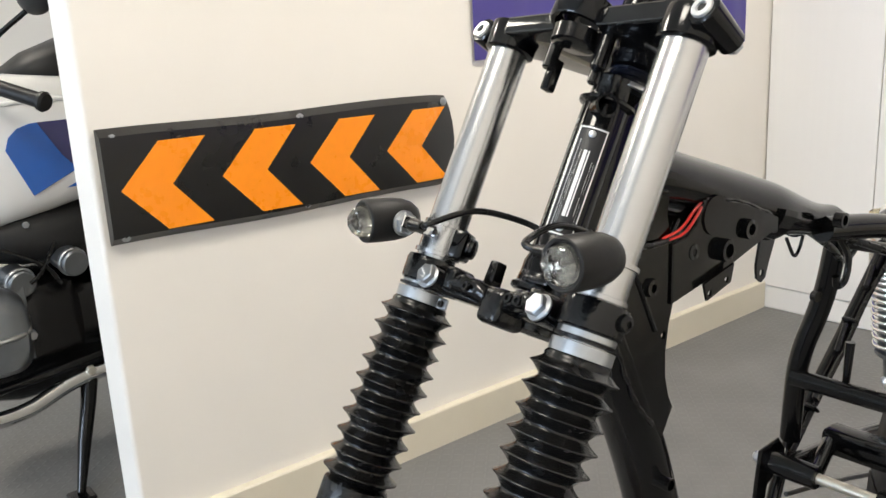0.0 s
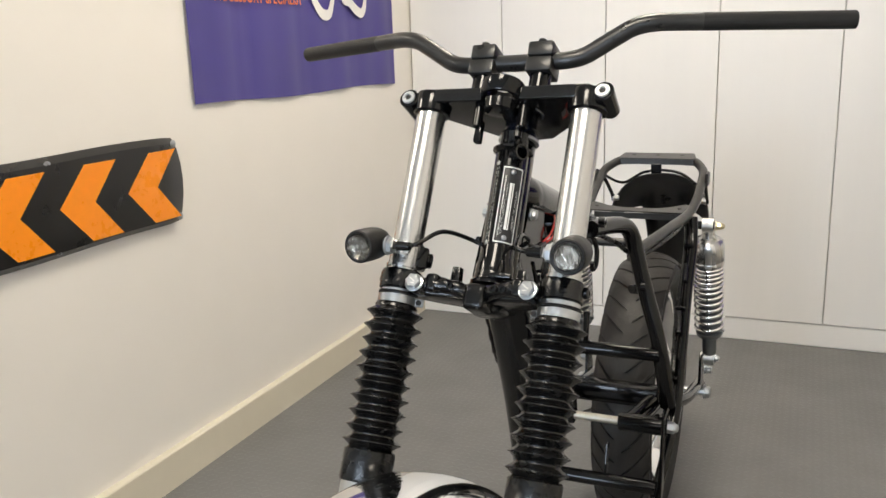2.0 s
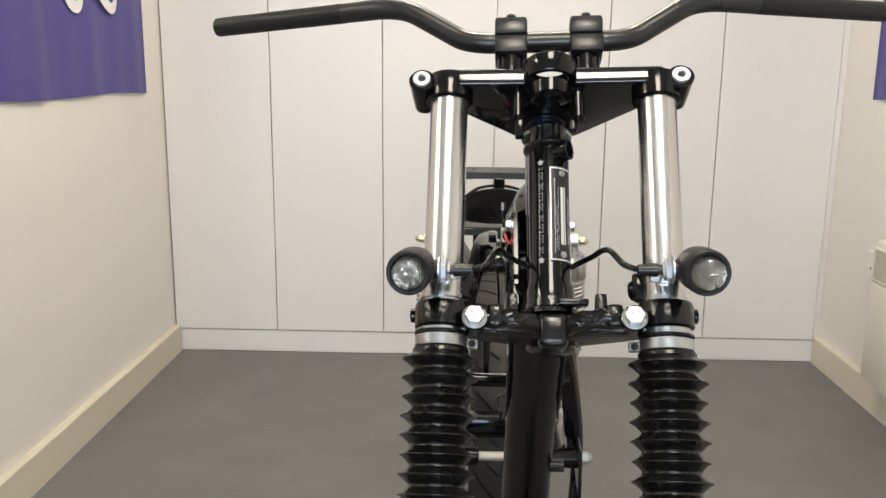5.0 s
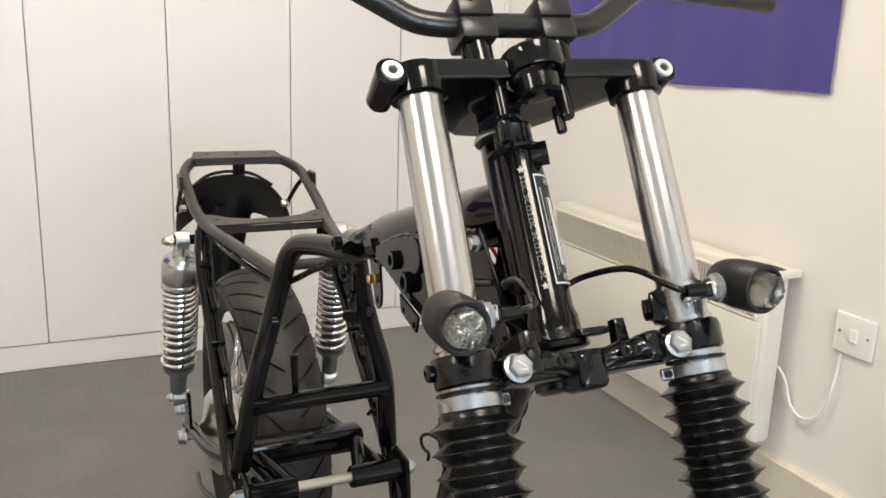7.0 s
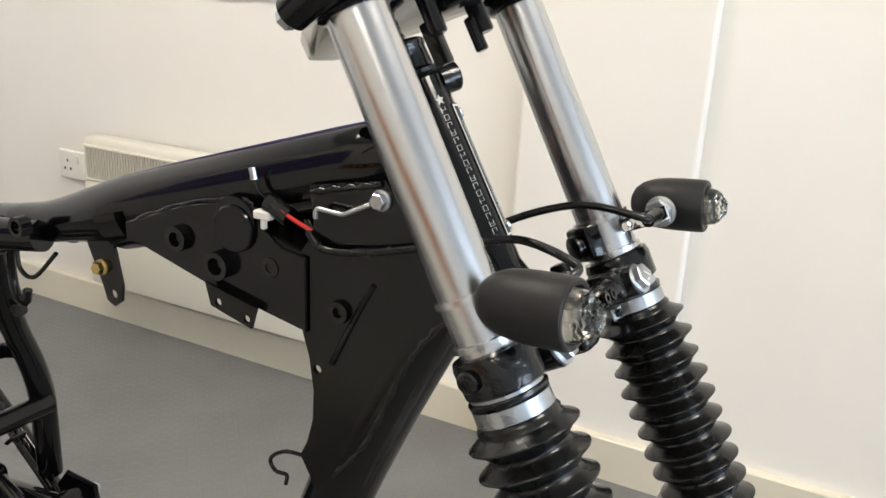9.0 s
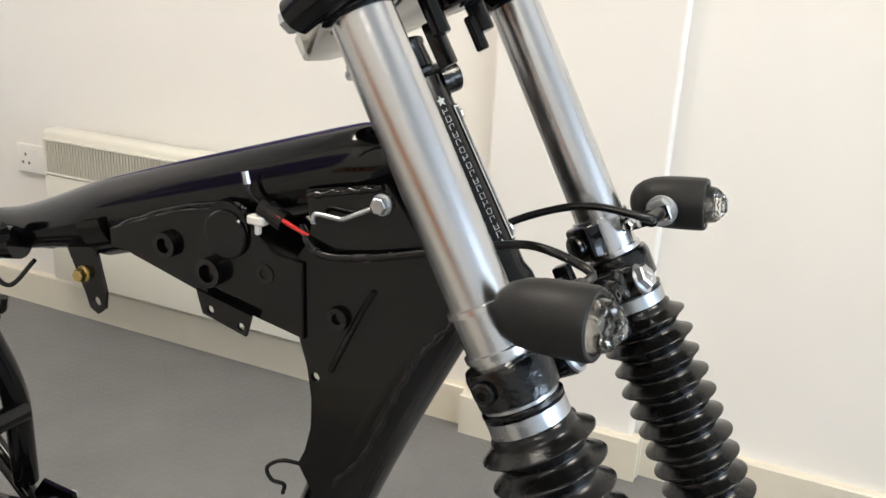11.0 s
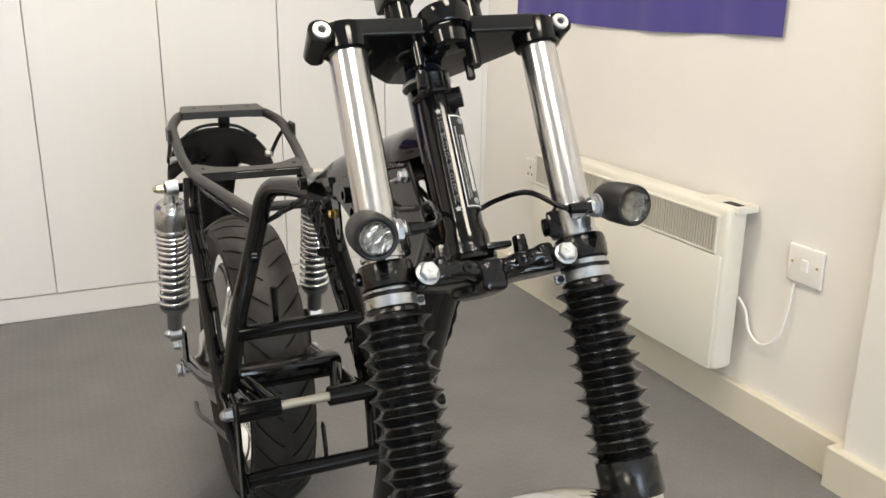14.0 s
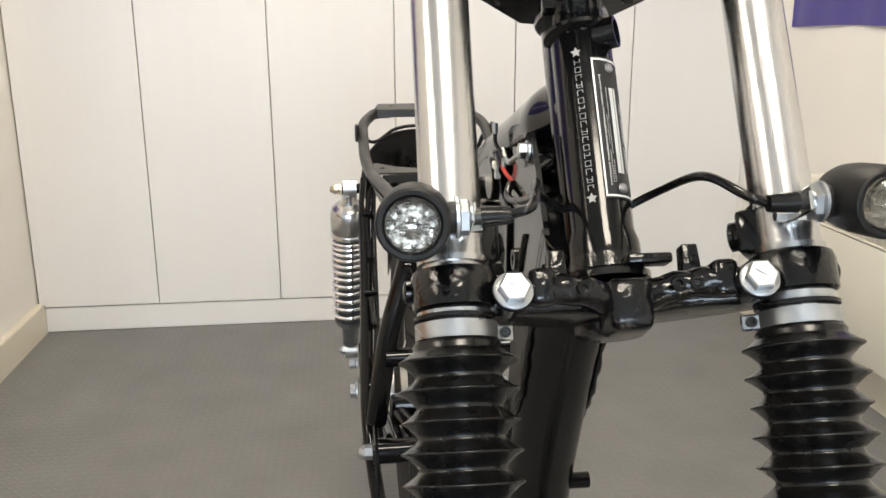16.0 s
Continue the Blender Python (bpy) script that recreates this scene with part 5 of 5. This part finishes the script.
def lower_parts(sx):
    a = Vector((sx * 0.0645, -0.0725, -0.1635))
    b = Vector((sx * 0.0640, -0.0800, -0.1620))
    part("clamp_lug", rod(B(), a + Vector((0, 0.03, 0)), a, 0.0108, 18), "cast", lyoke, smooth=40)
    bl = part("clamp_bolt", hexhead(B(), a, b, 0.0086, 0.0104), "zinc", lyoke, "zinc flanged hex clamp bolt", smooth=30)
    bm = box(B(), -0.004, 0.004, -0.0006, 0.0002, -0.0012, 0.0002, 0, 1, Matrix.Translation(b + Vector((0, -0.0002, 0.001))) @ pose(0, 0, 0, 0, 35, 0))
    box(bm, -0.003, 0.003, -0.0006, 0.0002, -0.0012, 0.0002, 0, 1, Matrix.Translation(b + Vector((0, -0.0002, -0.003))))
    part("head_mark", bm, "print", bl, "raised head marking")
    bm = rod(B(), (sx * (FX + 0.018), FY + 0.004, -0.156), (sx * (FX + 0.0270), FY + 0.004, -0.156), 0.0062, 16, bev=0.001)
    lathe(bm, [(0.005, 0), (0.0025, 0.0006), (0.0025, -0.004), (0, -0.004)], 12, along((sx * (FX + 0.0270), FY + 0.004, -0.156), (sx * (FX + 0.05), FY + 0.004, -0.156)))
    part("side_boss", bm, "cast", lyoke, smooth=40)
    # chrome lamp bracket clamp on the tube
    c = Matrix.Translation((sx * FX, FY, 0))
    br = part("lamp_clamp", lathe(B(), [(0.0171, -0.1475), (0.0194, -0.1472), (0.0196, -0.1440), (0.0177, -0.1436), (0.0177, -0.1228), (0.0196, -0.1224), (0.0194, -0.1192), (0.0171, -0.1190)], 36, c), "steel", bike, "chrome indicator clamp on the fork tube", STEER @ LEG, 25)
    q = Matrix.Translation((sx * FX, FY, -0.133)) @ pose(0, 0, 0, 0, 0, sx * 58)
    part("clamp_block", box(B(), -0.0125, 0.0125, 0.010, 0.0245, -0.0125, 0.0125, 0.003, 2, q), "black", br, "black clamp block", smooth=35)
    bm = lathe(B(), [(0.0082, 0.0235), (0.0088, 0.0242), (0.0088, 0.0262), (0.0078, 0.0268), (0.0086, 0.0274), (0.0084, 0.0295), (0.0060, 0.0305), (0, 0.0305)], 16, q @ pose(0, 0, 0, -90))
    part("clamp_knob", bm, "rubber", br, "ribbed black nut", smooth=35)
    # short plate that carries the lamp
    st = Vector((sx * (FX + 0.0035), FY - 0.040, -0.094))
    ax = S(sx * 0.085, -0.106, 0.8835)
    back = Vector((sx * 0.086, FY - 0.012, -0.130))
    bm = box(B(), -0.0012, 0.0012, -0.0052, 0.0052, 0, (ax - back).length + 0.007, 0.0008, 1, along(back, ax))
    part("lamp_plate", bm, "chrome", br, "chrome lamp bracket ear", smooth=30)
    bolt("clamp_screw", (sx * 0.096, FY - 0.0215, -0.131), (sx * 0.078, FY - 0.0215, -0.131), 0.0036, br, "chrome")
    return st


both(lower_parts)


# Indicators, lying level and facing forward.
def indicator(sx):
    front = (UNSTEER.to_3x3() @ Vector((sx * 0.06, -1, 0.09))).normalized()
    centre = S(sx * 0.1135, -0.108, 0.8835)
    m = Matrix.Translation(centre) @ front.to_track_quat("Z", "Y").to_matrix().to_4x4()
    prof = [(r * 0.88, h) for r, h in [(0.0, -0.0285), (0.006, -0.0280), (0.0115, -0.0255), (0.0160, -0.0205), (0.0190, -0.0130), (0.0203, -0.004), (0.0206, 0.006), (0.0205, 0.0205), (0.0198, 0.0228), (0.0186, 0.0235), (0.0164, 0.0231), (0.0156, 0.0215), (0.0154, 0.018), (0.0, 0.013)]]
    ind = part("indicator", lathe(B(), prof, 40, m), "matte", bike, "matte black bullet indicator with clear lens", STEER, 40)
    lens = [(0.0165, 0.0195), (0.0166, 0.0265), (0.0150, 0.0315), (0.0138, 0.0322), (0.0130, 0.0338), (0.0105, 0.0346), (0.0096, 0.0362), (0.0068, 0.0369), (0.0058, 0.0384), (0.0030, 0.0390), (0.0, 0.0392)]
    lens = [(r * 0.79, h - 0.0028) for r, h in lens]
    bm = lathe(B(), lens, 48)
    for v in bm.verts:
        r = math.hypot(v.co.x, v.co.y)
        if 0.003 < r < 0.0128:
            v.co.z += 0.0007 * math.cos(12 * math.atan2(v.co.y, v.co.x))
    bm.transform(m)
    part("lens", bm, "lens", ind, "clear ribbed and stepped lens", smooth=12)
    part("reflector", lathe(B(), [(0.0128, 0.0200), (0.0122, 0.0206), (0.0120, 0.0180), (0.0100, 0.0188), (0.0096, 0.0164), (0.0074, 0.0172), (0.0072, 0.0152), (0.0050, 0.0160), (0.0048, 0.0142), (0.0, 0.0142)], 14, m), "reflector", ind, "faceted chrome reflector")
    part("bulb", lathe(B(), [(0.0030, 0.016), (0.0036, 0.021), (0.0026, 0.0250), (0.0, 0.0262)], 14, m), "lens", ind, "small clear bulb", smooth=50)
    inn = Vector((-sx, 0, 0))
    a = centre + inn * 0.0170 + Vector((0, 0.002, 0))
    bm = rod(B(), a - inn * 0.004, a + inn * 0.004, 0.0082, 20, bev=0.0008)
    part("boss", bm, "matte", ind, smooth=40)
    nt = hexhead(B(), a + inn * 0.0035, a + inn * 0.0105, 0.0094, 0.0106)
    part("nut", nt, "zinc", ind, "zinc lock nut", smooth=30)
    part("stem", rod(B(), a + inn * 0.009, a + inn * 0.020, 0.0042, 14), "rail", ind, "threaded stem", smooth=40)
    part("boot", rod(B(), a + inn * 0.016, a + inn * 0.031, 0.0056, 14, 0.0044), "rubber", ind, "rubber wire boot", smooth=40)
    return a + inn * 0.030


ends = {sx: indicator(sx) for sx in (-1, 1)}


def wire(name, pts, r, material, label, m=None):
    return part(name, tube(B(), smooth_path(pts, 7), r, 8), material, bike, label, m, 60)


for sx in (-1, 1):
    e = ends[sx]
    w0 = STEER.inverted() @ (HEAD @ Vector((sx * 0.0205, 0.002, -0.101)))
    mid1 = e + Vector((-sx * 0.012, -0.002, 0.004))
    wire("indicator_wire", [e, mid1, (e * 0.55 + w0 * 0.45) + Vector((0, -0.008, 0.013)), w0 + Vector((sx * 0.016, -0.008, 0.004)), w0 + Vector((-sx * 0.004, 0.008, -0.002))], 0.0026, "rubber", "black indicator wire", STEER)

# Loose loom at the neck.
wire("loom_wire", [(-0.028, 0.002, 0.868), (-0.030, 0.040, 0.858), (-0.031, 0.070, 0.853), (-0.030, 0.084, 0.856), (-0.022, 0.098, 0.866)], 0.0028, "rubber", "black loom wire")
wire("red_wire", [(-0.026, 0.090, 0.862), (-0.030, 0.103, 0.869), (-0.030, 0.117, 0.875), (-0.026, 0.123, 0.876)], 0.0015, "red", "loose red wire")
wire("red_wire", [(0.027, 0.080, 0.850), (0.031, 0.100, 0.856), (0.031, 0.118, 0.868), (0.024, 0.140, 0.872)], 0.0013, "red", "loose red wire")
wire("red_wire", [(0.027, 0.082, 0.847), (0.033, 0.102, 0.852), (0.033, 0.120, 0.864), (0.024, 0.142, 0.870)], 0.0013, "red", "loose red wire")
wire("brown_wire", [(-0.026, 0.123, 0.876), (-0.031, 0.131, 0.884), (-0.031, 0.134, 0.893)], 0.0016, "rubber", "thin wire end")
part("wire_terminal", rod(B(), (-0.031, 0.134, 0.891), (-0.031, 0.136, 0.899), 0.0024, 8), "zinc", bike, "bare crimp terminal")
part("loom_plug", rod(B(), (-0.026, 0.108, 0.868), (-0.026, 0.126, 0.876), 0.007, 14), "rubber", bike, "black loom plug", smooth=40)
wire("loom_wire", [(0.024, 0.02, 0.862), (0.028, 0.05, 0.85), (0.027, 0.085, 0.848), (0.02, 0.11, 0.86)], 0.0028, "rubber", "black loom wire")
wire("brown_wire", [(-0.016, 0.36, 0.79), (-0.02, 0.385, 0.765), (-0.022, 0.40, 0.77), (-0.02, 0.405, 0.79)], 0.002, "rubber", "short wire loop")

# Front wheel and chrome mudguard.
FWY, FWZ = -0.388, 0.305
wheel(FWY, FWZ, 0.305, 0.105, 0.232, "chrome", 44, "front_wheel", "spoked front wheel with a polished rim")
mudguard(FWY, FWZ + 0.01, 0.410, 0.070, 0.058, 20, 165, "chrome", "front_mudguard", "mirror-polished chrome front mudguard", 0.0016, 48, 24)

# ---- second motorcycle in the side bay ----
second = thing("parked_motorcycle", "parked road motorcycle with white and blue tank, on its stand", "motorcycle", pose(-1.80, 0.0, 0.0))
def loft(sections, n=24, axis="y", cx=0.0):
    """Rings of (station, half width, z low, z high, squareness) along y, or along x."""
    bm = B()
    rings = []
    for q, w, z0, z1, sq in sections:
        ring = []
        for k in range(n):
            a = 2 * math.pi * k / n
            c, s = math.cos(a), math.sin(a)
            e = 2 / sq
            u = w * math.copysign(abs(c) ** e, c)
            z = (z0 + z1) / 2 + (z1 - z0) / 2 * math.copysign(abs(s) ** e, s)
            ring.append(bm.verts.new((cx + u, q, z) if axis == "y" else (q, cx + u, z)))
        rings.append(ring)
    for a, b in zip(rings, rings[1:]):
        for j in range(n):
            bm.faces.new((a[j], a[(j + 1) % n], b[(j + 1) % n], b[j]))
    bm.faces.new(rings[0])
    bm.faces.new(rings[-1])
    return bm


def side2(outline, x, t=0.003):
    return slab(B(), outline, t, Matrix(((0, 0, 1, x), (1, 0, 0, 0), (0, 1, 0, 0), (0, 0, 0, 1))), 0.0008, 1)


# Own axes: x towards the partition, y rearward, z up; it heads the same way as the stripped one.
tank = part("fuel_tank", loft([(-0.30, 0.07, 0.74, 0.90, 2.6), (-0.25, 0.115, 0.66, 0.95, 3.0), (-0.16, 0.150, 0.62, 0.985, 3.6), (-0.05, 0.160, 0.64, 0.99, 4.0), (0.10, 0.160, 0.675, 0.985, 4.0), (0.22, 0.14, 0.69, 0.96, 3.4), (0.32, 0.09, 0.72, 0.90, 2.8)], 32), "white_tank", second, "white painted fuel tank with blue side panel", smooth=60)
part("blue_panel", side2([(-0.058, 0.822), (-0.048, 0.850), (-0.028, 0.868), (0.000, 0.877), (0.016, 0.878), (0.060, 0.800), (0.083, 0.772), (0.088, 0.762), (-0.014, 0.713)], 0.1605), "blue", tank, "bright blue tank panel")
part("navy_panel", side2([(0.016, 0.878), (0.090, 0.879), (0.150, 0.868), (0.155, 0.792), (0.088, 0.762), (0.083, 0.772), (0.060, 0.800)], 0.1607), "navy", tank, "dark navy tank panel")
part("blue_flash", side2([(0.060, 0.722), (0.155, 0.762), (0.155, 0.724)], 0.1605), "blue", tank, "small blue flash")
part("tank_crease", tube(B(), smooth_path([(0.150, -0.12, 0.918), (0.157, 0.02, 0.928), (0.155, 0.16, 0.924)], 6), 0.006, 8), "white_tank", tank, smooth=60)
part("seat", loft([(-0.01, 0.07, 0.95, 0.996, 2.6), (0.05, 0.10, 0.94, 1.035, 2.6), (0.14, 0.12, 0.92, 1.068, 2.8), (0.40, 0.12, 0.84, 1.06, 2.8), (0.60, 0.12, 0.88, 1.04, 2.8), (0.85, 0.10, 0.92, 1.05, 2.6)], 20), "matte", second, "dark grey padded seat", smooth=60)
part("side_cover", loft([(-0.14, 0.105, 0.56, 0.645, 3), (-0.05, 0.145, 0.54, 0.672, 3.4), (0.08, 0.150, 0.53, 0.676, 3.4), (0.26, 0.13, 0.53, 0.70, 3)], 20), "matte", second, "black plastic side cover", smooth=60)
bolt("cover_screw", (0.146, -0.04, 0.648), (0.151, -0.04, 0.648), 0.008, second, "zinc")
part("crankcase", loft([(-0.20, 0.10, 0.22, 0.46, 3), (-0.10, 0.125, 0.20, 0.52, 3.4), (0.10, 0.125, 0.20, 0.52, 3.4), (0.22, 0.10, 0.24, 0.46, 3)], 20), "cast", second, "black engine crankcase", smooth=60)
cyl = part("cylinder_head", loft([(0.10, 0.070, 0.345, 0.515, 3.2), (0.20, 0.075, 0.335, 0.525, 3.4), (0.245, 0.070, 0.335, 0.515, 3.2), (0.268, 0.055, 0.350, 0.49, 2.6)], 24, "x", -0.155), "engine", second, "grey alloy cylinder head cover", smooth=50)
for k in range(7):
    part("cooling_fin", box(B(), 0.09 + 0.016 * k, 0.094 + 0.016 * k, -0.235, -0.075, 0.325 + 0.003 * k, 0.545 - 0.004 * k, 0.0015), "engine", cyl)
part("cover_rib", tube(B(), smooth_path([(0.20, -0.082, 0.45), (0.258, -0.098, 0.43), (0.276, -0.155, 0.425), (0.26, -0.215, 0.43)], 5), 0.006, 8), "alloy", cyl, "bright cover edge", smooth=60)
bolt("cover_nut", (0.235, -0.09, 0.415), (0.252, -0.085, 0.415), 0.011, cyl, "zinc", 0.014)
for y, z in ((-0.085, 0.53), (0.035, 0.555)):
    car = part("carburettor", rod(B(), (0.12, y, z), (0.19, y + 0.01, z - 0.01), 0.032, 20, bev=0.004), "engine", second, "grey alloy carburettor", smooth=40)
    part("clamp_ring", lathe(B(), [(0.033, 0), (0.035, 0.002), (0.035, 0.010), (0.033, 0.012)], 24, along((0.165, y + 0.006, z - 0.006), (0.19, y + 0.01, z - 0.01))), "zinc", car, "bright hose clamp", smooth=40)
for pts in ([(0.15, -0.10, 0.60), (0.17, -0.02, 0.55), (0.17, 0.01, 0.50)], [(0.14, 0.02, 0.60), (0.18, -0.03, 0.54), (0.19, -0.06, 0.52)]):
    part("cable", tube(B(), smooth_path(pts, 6), 0.005, 8), "rubber", second, smooth=60)
part("rear_engine_cover", loft([(0.05, 0.155, 0.30, 0.50, 3.0), (0.20, 0.16, 0.29, 0.52, 3.4), (0.32, 0.13, 0.30, 0.50, 3.0)], 18), "cast", second, "black gearbox cover", smooth=60)
part("exhaust_pipe", tube(B(), smooth_path([(0.225, -0.30, 0.30), (0.235, -0.22, 0.243), (0.215, -0.12, 0.232), (0.19, 0.0, 0.262), (0.17, 0.15, 0.27), (0.16, 0.7, 0.30)], 6), 0.019, 16), "chrome", second, "chrome exhaust pipe", smooth=60)
part("lower_rail", tube(B(), smooth_path([(0.15, -0.2, 0.27), (0.165, 0.0, 0.295), (0.165, 0.3, 0.335)], 5), 0.012, 12), "black", second, smooth=60)
part("side_stand", tube(B(), [(0.175, 0.040, 0.275), (0.195, 0.020, 0.20), (0.225, -0.010, 0.12), (0.262, -0.045, 0.012)], 0.015, 14, radii=[0.021, 0.018, 0.016, 0.010]), "black", second, "black steel side stand, down", smooth=60)
part("stand_foot", box(B(), 0.24, 0.30, -0.075, -0.02, 0.0, 0.012, 0.003), "black", second)
bolt("stand_pivot", (0.19, 0.038, 0.28), (0.203, 0.038, 0.28), 0.012, second, "bare")
hbar = part("handlebar", tube(B(), fillet([(-0.345, -0.005, 0.930), (-0.16, -0.14, 1.0), (0.0, -0.23, 0.985), (0.16, -0.14, 1.0), (0.345, -0.005, 0.930)], 0.05), 0.011, 14), "satin", second, smooth=60)
for sx in (-1, 1):
    part("grip", lathe(B(), [(0.0165, 0), (0.0165, 0.115), (0.021, 0.118), (0.022, 0.126), (0.018, 0.132)], 20, along((sx * 0.245, -0.078, 0.968), (sx * 0.345, -0.005, 0.930))), "matte", hbar, "black rubber grip", smooth=40)
    st = part("mirror_stem", tube(B(), smooth_path([(sx * 0.20, -0.11, 0.985), (sx * 0.24, -0.06, 1.06), (sx * 0.285, 0.0, 1.115)], 5), 0.006, 8), "black", hbar, smooth=60)
    mr = bmesh.ops.create_uvsphere((bm := B()), u_segments=24, v_segments=14, radius=1.0, matrix=pose(sx * 0.300, 0.020, 1.152, 0, 0, sx * 12) @ Matrix.Diagonal((0.072, 0.024, 0.046, 1)))
    part("mirror_head", bm, "matte", st, "black oval mirror housing", smooth=60)
for sx in (-1, 1):
    part("fork_leg", rod(B(), (sx * 0.09, -0.26, 0.95), (sx * 0.09, -0.60, 0.31), 0.019, 18), "steel", second, smooth=40)
part("headlamp", lathe(B(), [(0.0, -0.08), (0.06, -0.06), (0.085, 0.0), (0.09, 0.03), (0.085, 0.035), (0.0, 0.045)], 28, along((0, -0.33, 0.86), (0, -1.0, 0.84))), "black", second, "round headlamp", smooth=40)
part("swing_arm", tube(B(), [(0.10, 0.25, 0.36), (0.11, 0.72, 0.31)], 0.02, 12), "black", second, smooth=50)
wheel(-0.60, 0.31, 0.31, 0.10, 0.232, "alloy", 40, "front_wheel", "spoked front wheel", second)
wheel(0.74, 0.31, 0.31, 0.125, 0.222, "alloy", 40, "rear_wheel", "spoked rear wheel", second)
